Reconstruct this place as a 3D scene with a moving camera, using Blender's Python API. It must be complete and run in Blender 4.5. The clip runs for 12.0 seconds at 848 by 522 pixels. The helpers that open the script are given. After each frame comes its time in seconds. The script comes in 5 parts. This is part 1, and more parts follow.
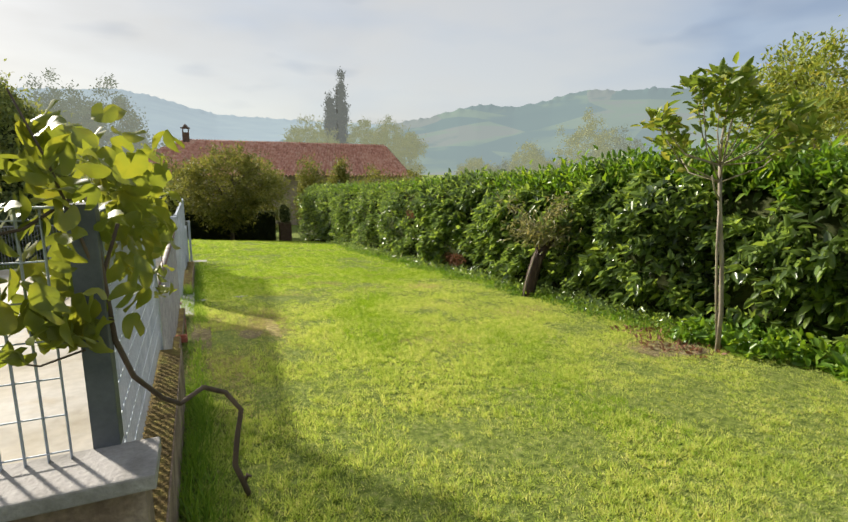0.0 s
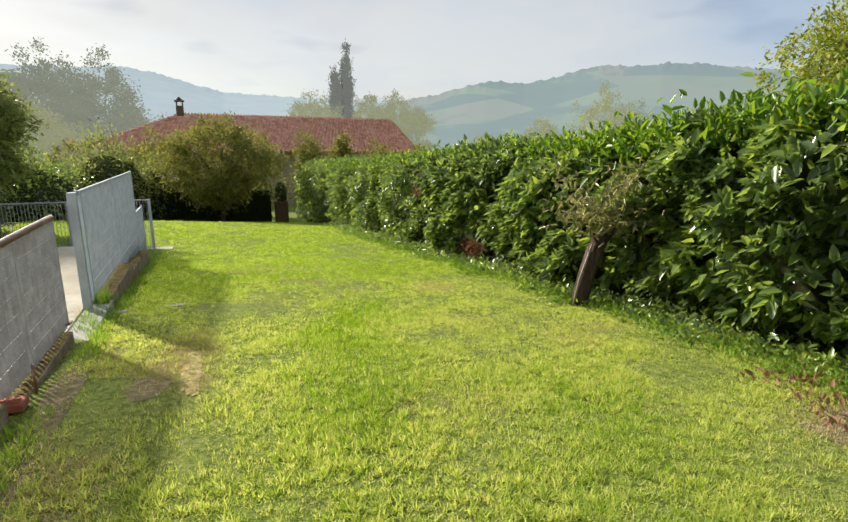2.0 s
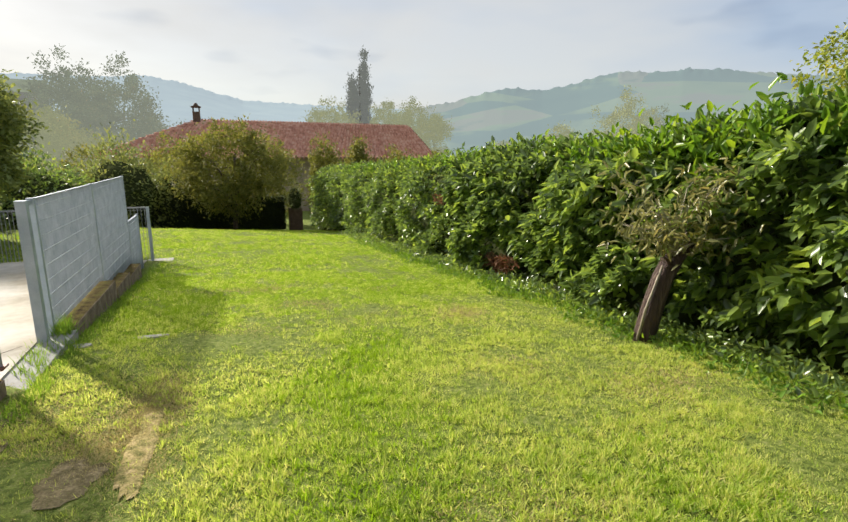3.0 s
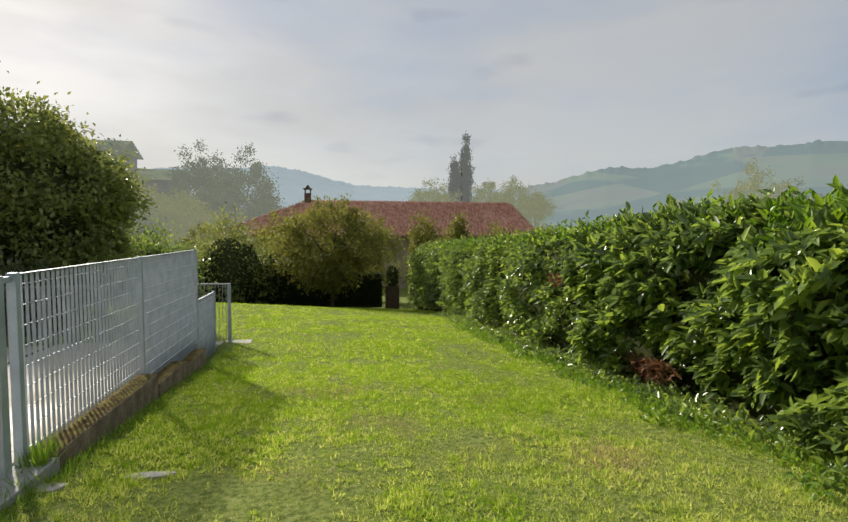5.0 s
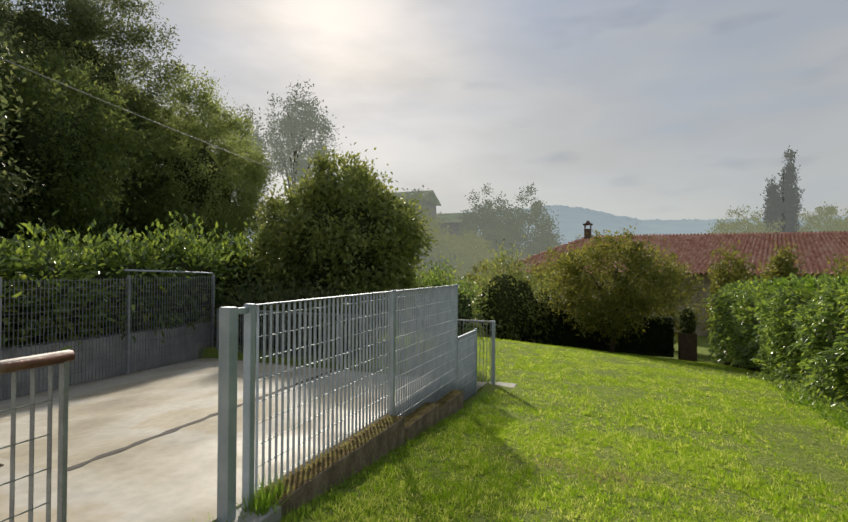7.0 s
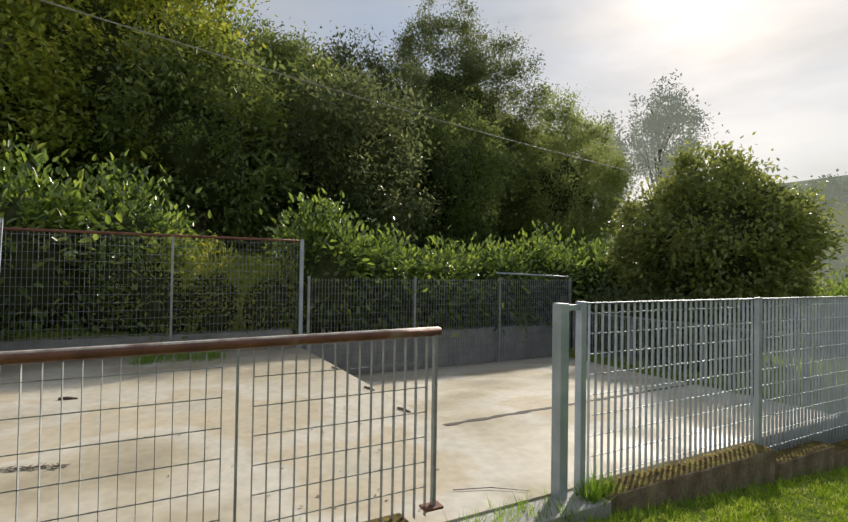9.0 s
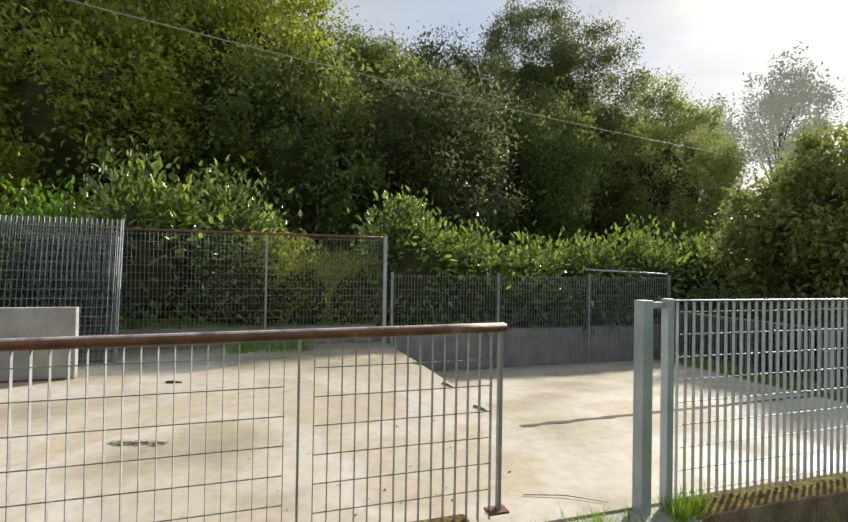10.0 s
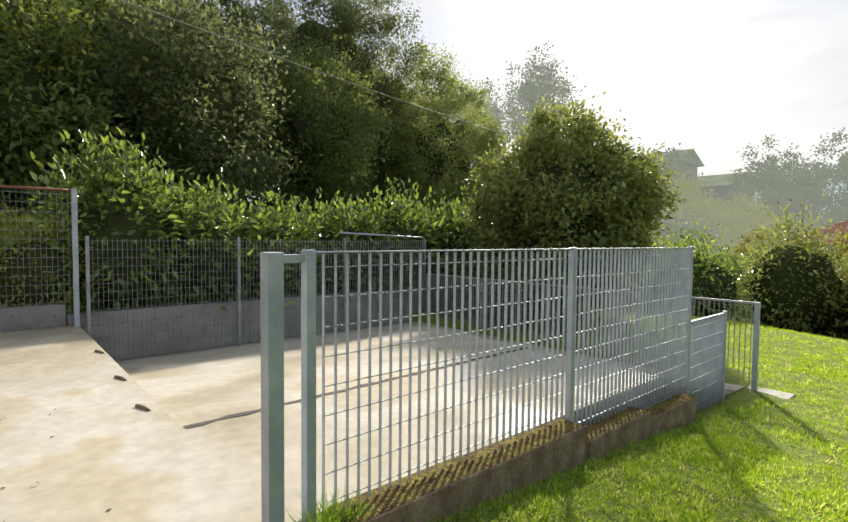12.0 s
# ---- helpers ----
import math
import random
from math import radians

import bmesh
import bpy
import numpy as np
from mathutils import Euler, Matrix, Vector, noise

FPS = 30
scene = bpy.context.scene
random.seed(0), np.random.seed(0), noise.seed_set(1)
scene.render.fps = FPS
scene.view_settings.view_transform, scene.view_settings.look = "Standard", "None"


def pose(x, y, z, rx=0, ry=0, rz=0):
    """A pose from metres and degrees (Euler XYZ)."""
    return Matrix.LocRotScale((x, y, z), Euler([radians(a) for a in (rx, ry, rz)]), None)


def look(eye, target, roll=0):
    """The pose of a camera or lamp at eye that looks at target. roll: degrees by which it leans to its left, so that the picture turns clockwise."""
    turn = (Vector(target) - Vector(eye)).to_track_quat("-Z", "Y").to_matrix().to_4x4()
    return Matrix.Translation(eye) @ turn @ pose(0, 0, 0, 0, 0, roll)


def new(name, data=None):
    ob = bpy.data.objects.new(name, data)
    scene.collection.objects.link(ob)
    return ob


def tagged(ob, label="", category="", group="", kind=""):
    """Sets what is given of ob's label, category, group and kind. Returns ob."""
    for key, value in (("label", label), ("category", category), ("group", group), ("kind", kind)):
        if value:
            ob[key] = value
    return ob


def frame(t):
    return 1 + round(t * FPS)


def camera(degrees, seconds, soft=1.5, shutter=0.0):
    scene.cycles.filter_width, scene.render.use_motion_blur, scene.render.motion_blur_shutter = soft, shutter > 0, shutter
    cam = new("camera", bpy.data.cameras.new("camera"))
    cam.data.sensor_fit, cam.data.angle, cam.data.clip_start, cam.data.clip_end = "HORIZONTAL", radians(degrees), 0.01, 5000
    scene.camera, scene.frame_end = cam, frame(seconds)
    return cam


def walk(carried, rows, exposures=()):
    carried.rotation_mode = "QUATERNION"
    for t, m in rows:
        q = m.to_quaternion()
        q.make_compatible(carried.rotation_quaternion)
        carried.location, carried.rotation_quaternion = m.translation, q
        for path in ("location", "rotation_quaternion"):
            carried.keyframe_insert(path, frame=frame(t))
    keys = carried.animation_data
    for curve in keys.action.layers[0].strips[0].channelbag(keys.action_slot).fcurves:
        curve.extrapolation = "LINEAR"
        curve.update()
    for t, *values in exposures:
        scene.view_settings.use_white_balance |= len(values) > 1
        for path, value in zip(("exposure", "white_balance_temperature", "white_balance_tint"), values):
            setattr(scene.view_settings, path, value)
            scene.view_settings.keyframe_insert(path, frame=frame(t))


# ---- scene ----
cam = camera(80.8, 12.0)
METRES, EYE, TILT, LEAN, TURN = 8.6, 1.5, 0.0, 0.0, -24.3
ROWS = [
    (0.0, 0.0, 0.0, 0.0, 0.11, -10.65, -0.56),
    (0.5, 0.0035, 0.0682, -0.0094, 0.17, -11.08, -0.54),
    (1.0, 0.0012, 0.1396, -0.0159, 0.3, -11.72, -0.52),
    (1.5, -0.0008, 0.2131, -0.025, 0.56, -12.43, -0.5),
    (2.0, -0.0043, 0.2876, -0.0317, 1.0, -13.02, -0.49),
    (2.5, -0.0133, 0.3579, -0.0373, 1.72, -13.09, -0.48),
    (4.5, -0.0483, 0.5798, -0.0532, 10.19, -5.45, -0.17),
    (5.0, -0.0602, 0.6334, -0.0584, 14.18, -3.42, -0.2),
    (5.5, -0.067, 0.6859, -0.061, 19.05, -1.95, -0.18),
    (6.0, -0.0851, 0.7247, -0.0622, 25.64, -0.85, -0.18),
    (6.5, -0.1007, 0.7493, -0.0634, 34.56, 0.05, -0.18),
    (7.0, -0.1024, 0.7596, -0.0637, 45.65, 0.76, -0.32),
    (7.5, -0.0904, 0.7604, -0.068, 57.42, 1.21, -0.44),
    (9.5, -0.0731, 0.7779, -0.0683, 92.31, 0.85, -0.93),
    (10.0, -0.083, 0.7904, -0.0707, 96.07, 0.57, -0.91),
    (10.5, -0.1047, 0.8076, -0.0728, 96.08, 0.06, -0.78),
    (11.0, -0.127, 0.835, -0.0778, 91.73, -0.68, -0.62),
    (11.5, -0.1553, 0.8689, -0.0814, 83.58, -1.63, -0.5),
    (12.0, -0.1902, 0.9117, -0.0852, 73.12, -2.59, -0.53),
]
EXPOSURES = [(0.0, 0.72), (2.5, 0.84), (4.5, 0.5), (5.5, 0.33), (6.5, 0.2), (7.5, 0.18), (9.5, 0.6), (10.5, 0.85), (12.0, 0.92)]
walk(cam, [(t, pose(0, 0, EYE, TILT, LEAN, TURN) @ pose(METRES * x, METRES * y, METRES * z, 90 + pitch, roll, yaw)) for t, x, y, z, yaw, pitch, roll in ROWS], EXPOSURES)

# ---- sky and sun ----
SUN_AZ, SUN_EL = -32.5, 28.6  # degrees from +y towards +x, and above the horizon
sun_way = Vector((math.sin(radians(SUN_AZ)) * math.cos(radians(SUN_EL)), math.cos(radians(SUN_AZ)) * math.cos(radians(SUN_EL)), math.sin(radians(SUN_EL))))
world = bpy.data.worlds.new("hazy_sky")
scene.world = world
world.use_nodes = True
wn, wl = world.node_tree.nodes, world.node_tree.links
wn.clear()
w_out = wn.new("ShaderNodeOutputWorld")
w_bg = wn.new("ShaderNodeBackground")
w_sky = wn.new("ShaderNodeTexSky")
w_sky.sky_type = "NISHITA"
w_sky.sun_disc = False
w_sky.sun_elevation = radians(SUN_EL)
w_sky.sun_rotation = radians(SUN_AZ)
w_sky.air_density, w_sky.dust_density, w_sky.ozone_density = 1.0, 1.2, 1.2
w_co = wn.new("ShaderNodeTexCoord")
w_map = wn.new("ShaderNodeMapping")
w_map.inputs["Scale"].default_value = (1.0, 1.0, 3.2)
w_cloud = wn.new("ShaderNodeTexNoise")
w_cloud.inputs["Scale"].default_value = 2.3
w_cloud.inputs["Detail"].default_value = 5.0
w_cloud.inputs["Roughness"].default_value = 0.5
w_ramp = wn.new("ShaderNodeValToRGB")
w_ramp.color_ramp.elements[0].position, w_ramp.color_ramp.elements[0].color = 0.42, (0, 0, 0, 1)
w_ramp.color_ramp.elements[1].position, w_ramp.color_ramp.elements[1].color = 0.72, (1, 1, 1, 1)
w_scale = wn.new("ShaderNodeMath")
w_scale.operation = "MULTIPLY_ADD"
w_scale.inputs[1].default_value, w_scale.inputs[2].default_value = 0.16, 0.76
w_mix = wn.new("ShaderNodeMix")
w_mix.data_type = "RGBA"
w_mix.inputs[7].default_value = (4.35, 4.5, 4.7, 1)
wl.new(w_co.outputs["Generated"], w_map.inputs["Vector"])
wl.new(w_map.outputs["Vector"], w_cloud.inputs["Vector"])
wl.new(w_cloud.outputs["Fac"], w_ramp.inputs["Fac"])
wl.new(w_ramp.outputs["Color"], w_scale.inputs[0])
wl.new(w_scale.outputs[0], w_mix.inputs[0])
wl.new(w_sky.outputs["Color"], w_mix.inputs[6])
w_grey = wn.new("ShaderNodeTexNoise")
w_grey.inputs["Scale"].default_value, w_grey.inputs["Detail"].default_value = 1.6, 4.0
w_tone = wn.new("ShaderNodeValToRGB")
w_tone.color_ramp.elements[0].position, w_tone.color_ramp.elements[0].color = 0.34, (2.7, 3.15, 3.85, 1)
w_tone.color_ramp.elements[1].position, w_tone.color_ramp.elements[1].color = 0.62, (4.15, 4.1, 3.95, 1)
wl.new(w_map.outputs["Vector"], w_grey.inputs["Vector"])
wl.new(w_grey.outputs["Fac"], w_tone.inputs["Fac"])
wl.new(w_tone.outputs["Color"], w_mix.inputs[7])
w_puff, w_puff_ramp, w_dim = wn.new("ShaderNodeTexNoise"), wn.new("ShaderNodeValToRGB"), wn.new("ShaderNodeMix")
w_puff.inputs["Scale"].default_value, w_puff.inputs["Detail"].default_value, w_puff.inputs["Roughness"].default_value = 4.2, 3.0, 0.45
w_puff_ramp.color_ramp.elements[0].position, w_puff_ramp.color_ramp.elements[1].position = 0.60, 0.72
w_dim.data_type, w_dim.blend_type = "RGBA", "MULTIPLY"
w_dim.inputs[7].default_value = (0.80, 0.83, 0.88, 1)
wl.new(w_map.outputs["Vector"], w_puff.inputs["Vector"])
wl.new(w_puff.outputs["Fac"], w_puff_ramp.inputs["Fac"])
wl.new(w_puff_ramp.outputs["Color"], w_dim.inputs[0])
wl.new(w_mix.outputs[2], w_dim.inputs[6])
wl.new(w_dim.outputs[2], w_bg.inputs["Color"])
wl.new(w_bg.outputs["Background"], w_out.inputs["Surface"])
w_bg.inputs["Strength"].default_value = 0.1
sun = new("sun", bpy.data.lights.new("sun", "SUN"))
sun.data.energy, sun.data.angle, sun.data.color = 4.7, radians(3.2), (1.0, 0.92, 0.80)
sun.matrix_world = look(sun_way * 50, (0, 0, 0))


# ---- materials ----
def nodes_of(name):
    m = bpy.data.materials.new(name)
    m.use_nodes = True
    nt = m.node_tree
    return m, nt.nodes, nt.links, nt.nodes["Principled BSDF"], nt.nodes["Material Output"]


def ramp(n, stops):
    r = n.new("ShaderNodeValToRGB")
    e = r.color_ramp.elements
    while len(e) < len(stops):
        e.new(0.5)
    for k, (p, c) in enumerate(stops):
        e[k].position, e[k].color = p, (*c, 1)
    return r


def surface(name, stops, scale, rough=0.8, metal=0.0, bump=0.3, fine=60.0, grain=0.25, stretch=(1, 1, 1), spec=0.5, bump_dist=0.01, extra=None):
    """Noise-coloured material at two scales, in world-sized object coordinates."""
    m, n, l, b, o = nodes_of(name)
    geo = n.new("ShaderNodeNewGeometry")
    mp = n.new("ShaderNodeMapping")
    mp.inputs["Scale"].default_value = stretch
    l.new(geo.outputs["Position"], mp.inputs["Vector"])
    big = n.new("ShaderNodeTexNoise")
    big.inputs["Scale"].default_value, big.inputs["Detail"].default_value = scale, 6
    sm = n.new("ShaderNodeTexNoise")
    sm.inputs["Scale"].default_value, sm.inputs["Detail"].default_value = fine, 4
    l.new(mp.outputs["Vector"], big.inputs["Vector"])
    l.new(mp.outputs["Vector"], sm.inputs["Vector"])
    r = ramp(n, stops)
    l.new(big.outputs["Fac"], r.inputs["Fac"])
    mul = n.new("ShaderNodeMix")
    mul.data_type, mul.blend_type = "RGBA", "OVERLAY"
    mul.inputs[0].default_value = grain
    l.new(r.outputs["Color"], mul.inputs[6])
    l.new(sm.outputs["Fac"], mul.inputs[7])
    l.new(mul.outputs[2], b.inputs["Base Color"])
    bp = n.new("ShaderNodeBump")
    bp.inputs["Strength"].default_value, bp.inputs["Distance"].default_value = bump, bump_dist
    l.new(sm.outputs["Fac"], bp.inputs["Height"])
    l.new(bp.outputs["Normal"], b.inputs["Normal"])
    b.inputs["Roughness"].default_value, b.inputs["Metallic"].default_value = rough, metal
    b.inputs["Specular IOR Level"].default_value = spec
    return m


def leaf_mat(name, stops, rough=0.45, trans=0.35, spec=0.4, tscale=1.5, nscale=0.9, nfine=0.0):
    """A leaf: colour by island and by a broad patchiness, part of the light comes through."""
    m, n, l, b, o = nodes_of(name)
    geo = n.new("ShaderNodeNewGeometry")
    ns = n.new("ShaderNodeTexNoise")
    ns.inputs["Scale"].default_value, ns.inputs["Detail"].default_value = nscale, 5
    l.new(geo.outputs["Position"], ns.inputs["Vector"])
    mix = n.new("ShaderNodeMix")
    mix.inputs[0].default_value = 0.45
    l.new(geo.outputs["Random Per Island"], mix.inputs[2])
    l.new(ns.outputs["Fac"], mix.inputs[3])
    fac = mix.outputs[0]
    if nfine:
        fs, fm = n.new("ShaderNodeTexNoise"), n.new("ShaderNodeMix")
        fs.inputs["Scale"].default_value, fs.inputs["Detail"].default_value = nfine, 3
        fm.inputs[0].default_value = 0.45
        l.new(geo.outputs["Position"], fs.inputs["Vector"])
        l.new(mix.outputs[0], fm.inputs[2])
        l.new(fs.outputs["Fac"], fm.inputs[3])
        fac = fm.outputs[0]
    r = ramp(n, stops)
    l.new(fac, r.inputs["Fac"])
    l.new(r.outputs["Color"], b.inputs["Base Color"])
    b.inputs["Roughness"].default_value = rough
    b.inputs["Specular IOR Level"].default_value = spec
    tr = n.new("ShaderNodeBsdfTranslucent")
    hs = n.new("ShaderNodeHueSaturation")
    hs.inputs["Hue"].default_value, hs.inputs["Saturation"].default_value, hs.inputs["Value"].default_value = 0.485, 1.1, tscale
    l.new(r.outputs["Color"], hs.inputs["Color"])
    l.new(hs.outputs["Color"], tr.inputs["Color"])
    ms = n.new("ShaderNodeMixShader")
    ms.inputs[0].default_value = trans
    l.new(b.outputs["BSDF"], ms.inputs[1])
    l.new(tr.outputs["BSDF"], ms.inputs[2])
    l.new(ms.outputs["Shader"], o.inputs["Surface"])
    return m


def far_mat(name, stops, scale, haze_glow, strength, fields=0.0):
    """Far things, seen through kilometres of bright air: that haze is added as emission."""
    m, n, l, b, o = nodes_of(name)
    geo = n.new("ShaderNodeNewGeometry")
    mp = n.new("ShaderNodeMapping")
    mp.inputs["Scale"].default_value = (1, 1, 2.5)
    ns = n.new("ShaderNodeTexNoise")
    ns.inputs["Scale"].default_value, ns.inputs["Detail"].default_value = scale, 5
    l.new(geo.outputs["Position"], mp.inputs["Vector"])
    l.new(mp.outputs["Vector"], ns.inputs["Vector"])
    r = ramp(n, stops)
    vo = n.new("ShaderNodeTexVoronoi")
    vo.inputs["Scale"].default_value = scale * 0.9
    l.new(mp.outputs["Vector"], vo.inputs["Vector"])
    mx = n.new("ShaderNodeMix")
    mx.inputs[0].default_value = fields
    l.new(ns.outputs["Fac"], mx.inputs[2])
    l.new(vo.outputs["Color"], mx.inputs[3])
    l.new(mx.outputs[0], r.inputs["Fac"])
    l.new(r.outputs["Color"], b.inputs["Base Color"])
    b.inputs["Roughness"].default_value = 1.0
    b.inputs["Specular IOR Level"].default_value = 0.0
    b.inputs["Emission Color"].default_value = (*haze_glow, 1)
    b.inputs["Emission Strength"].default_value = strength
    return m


LAUREL = [(0.15, (0.049, 0.079, 0.032)), (0.42, (0.122, 0.189, 0.055)), (0.62, (0.207, 0.305, 0.067)), (0.8, (0.342, 0.451, 0.085)), (1.0, (0.512, 0.586, 0.110))]
M_laurel = leaf_mat("laurel_leaf", LAUREL, 0.3, 0.38, 0.75)
M_laurel_sunny = leaf_mat("sunny_laurel_leaf", [(0.15, (0.048, 0.073, 0.026)), (0.42, (0.104, 0.163, 0.043)), (0.62, (0.181, 0.258, 0.056)), (0.8, (0.286, 0.363, 0.077)), (1.0, (0.430, 0.478, 0.096))], 0.26, 0.36, 0.85)
# Woodland leaf made paler: the haze before the trees is in the colour.
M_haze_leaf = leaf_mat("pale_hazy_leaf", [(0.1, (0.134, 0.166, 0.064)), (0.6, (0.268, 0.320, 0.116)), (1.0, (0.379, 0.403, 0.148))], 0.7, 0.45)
M_laurel_young = leaf_mat("young_laurel_leaf", [(0.0, (0.072, 0.156, 0.024)), (0.6, (0.144, 0.264, 0.036)), (1.0, (0.312, 0.408, 0.048))], 0.35, 0.4)
M_wood_leaf = leaf_mat("woodland_leaf", [(0.1, (0.071, 0.104, 0.043)), (0.5, (0.146, 0.193, 0.068)), (0.85, (0.260, 0.294, 0.081)), (1.0, (0.456, 0.354, 0.112))], 0.6, 0.4)
M_wood_leaf_yellow = leaf_mat("yellowing_leaf", [(0.1, (0.127, 0.177, 0.037)), (0.6, (0.276, 0.326, 0.063)), (1.0, (0.550, 0.427, 0.076))], 0.6, 0.35)
M_dark_leaf = leaf_mat("dark_tree_leaf", [(0.1, (0.059, 0.083, 0.043)), (0.6, (0.129, 0.160, 0.067)), (1.0, (0.256, 0.233, 0.092))], 0.5, 0.4)
M_round_leaf = leaf_mat("round_bush_leaf", [(0.1, (0.105, 0.132, 0.048)), (0.5, (0.209, 0.256, 0.081)), (0.88, (0.370, 0.381, 0.105)), (1.0, (0.580, 0.278, 0.113))], 0.5, 0.35)
M_plum_leaf = leaf_mat("garden_tree_leaf", [(0.1, (0.10, 0.12, 0.03)), (0.6, (0.20, 0.21, 0.05)), (1.0, (0.34, 0.30, 0.07))], 0.6, 0.4)
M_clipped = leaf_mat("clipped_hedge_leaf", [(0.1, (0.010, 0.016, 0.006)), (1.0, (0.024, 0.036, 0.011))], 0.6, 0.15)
M_vine_leaf = leaf_mat("vine_leaf", [(0.0, (0.045, 0.082, 0.020)), (0.4, (0.090, 0.143, 0.031)), (0.7, (0.180, 0.214, 0.036)), (1.0, (0.382, 0.326, 0.041))], 0.42, 0.5, 0.5, 1.5, 9.0)
M_red_leaf = leaf_mat("dead_red_leaf", [(0.0, (0.13, 0.06, 0.03)), (1.0, (0.32, 0.18, 0.10))], 0.7, 0.2)
M_blade = leaf_mat("grass_blade", [(0.14, (0.092, 0.151, 0.029)), (0.34, (0.235, 0.338, 0.067)), (0.48, (0.444, 0.544, 0.120)), (0.62, (0.615, 0.640, 0.199)), (0.9, (0.810, 0.689, 0.359))], 0.6, 0.5, 0.2, 1.35, 0.9, 13.0)
M_vivid = leaf_mat("lush_grass_blade", [(0.1, (0.085, 0.170, 0.018)), (0.45, (0.213, 0.355, 0.038)), (0.9, (0.357, 0.464, 0.075))], 0.55, 0.55, 0.25, 1.4, 0.9, 13.0)
M_straw_blade = leaf_mat("straw_blade", [(0.0, (0.26, 0.24, 0.09)), (1.0, (0.58, 0.50, 0.25))], 0.8, 0.3, 0.2)
M_tuft = leaf_mat("long_grass_blade", [(0.0, (0.08, 0.16, 0.025)), (0.6, (0.2, 0.33, 0.05)), (1.0, (0.34, 0.44, 0.08))], 0.5, 0.45, 0.3)
# Filler for foliage; the shade between leaves is put into its dark colour.
M_core = surface("shaded_inner_fill", [(0.3, (0.035, 0.045, 0.02)), (0.7, (0.075, 0.085, 0.035))], 5, 1.0, bump=0.6, spec=0.0)
M_lawn = surface("lawn", [(0.28, (0.08, 0.11, 0.025)), (0.43, (0.15, 0.20, 0.04)), (0.57, (0.23, 0.28, 0.065)), (0.72, (0.31, 0.32, 0.12))], 24, 0.95, bump=1.0, fine=95, grain=0.8, spec=0.1, bump_dist=0.03)
M_bark = surface("bark", [(0.3, (0.05, 0.035, 0.025)), (0.7, (0.14, 0.10, 0.07))], 8, 0.9, bump=0.8, fine=40, stretch=(1, 1, 0.3))
M_bark_dark = surface("dark_red_brown_bark", [(0.3, (0.028, 0.016, 0.013)), (0.55, (0.07, 0.04, 0.032)), (0.75, (0.14, 0.10, 0.08))], 9, 0.85, bump=1.0, fine=45, grain=0.6, stretch=(1.6, 1.6, 0.3), bump_dist=0.03)
M_olive = leaf_mat("narrow_olive_leaf", [(0.0, (0.12, 0.13, 0.05)), (0.6, (0.24, 0.24, 0.09)), (0.9, (0.38, 0.32, 0.10)), (1.0, (0.42, 0.22, 0.07))], 0.35, 0.35, 0.6)
M_litter = surface("dry_grey_leaf", [(0.3, (0.16, 0.14, 0.12)), (0.7, (0.30, 0.27, 0.23))], 20, 0.9)
M_bark_pale = surface("pale_smooth_bark", [(0.3, (0.208, 0.169, 0.130)), (0.7, (0.390, 0.338, 0.260))], 10, 0.8, bump=0.4, stretch=(1, 1, 0.3))
M_zinc = surface("galvanised_steel", [(0.3, (0.33, 0.375, 0.425)), (0.7, (0.46, 0.50, 0.555))], 6, 0.58, 0.35, bump=0.08, fine=90, grain=0.15)
M_worn = surface("worn_pale_paint", [(0.3, (0.22, 0.15, 0.12)), (0.5, (0.42, 0.37, 0.33)), (0.7, (0.5, 0.46, 0.42))], 9, 0.6, bump=0.2, fine=50, grain=0.4)
# Between zinc and the bars' backlit look, so some shade is in the colour.
M_rail_bar = surface("backlit_grey_steel", [(0.3, (0.25, 0.25, 0.26)), (0.6, (0.35, 0.36, 0.375)), (0.75, (0.42, 0.43, 0.44))], 8, 0.55, 0.25, bump=0.15, fine=90, grain=0.3)
# Steel darkened for one post: its backlit shade is painted into the colour.
M_post_backlit = surface("backlit_grey_post", [(0.3, (0.08, 0.09, 0.10)), (0.7, (0.14, 0.15, 0.16))], 6, 0.6, 0.3, bump=0.1, grain=0.2)
M_zinc_dark = surface("weathered_steel", [(0.3, (0.24, 0.25, 0.26)), (0.7, (0.38, 0.39, 0.40))], 6, 0.5, 0.35, bump=0.1, grain=0.2)
M_rust = surface("rusty_brown_rail", [(0.3, (0.12, 0.045, 0.03)), (0.6, (0.2, 0.08, 0.05)), (0.8, (0.3, 0.22, 0.17))], 7, 0.5, 0.2, bump=0.2)
M_concrete = surface("yard_concrete", [(0.28, (0.25, 0.22, 0.17)), (0.42, (0.37, 0.33, 0.25)), (0.5, (0.45, 0.42, 0.36)), (0.535, (0.465, 0.44, 0.385)), (0.57, (0.42, 0.365, 0.275)), (0.66, (0.41, 0.38, 0.31)), (0.8, (0.30, 0.29, 0.27))], 0.5, 0.5, bump=0.1, fine=11, grain=0.25, spec=0.12)


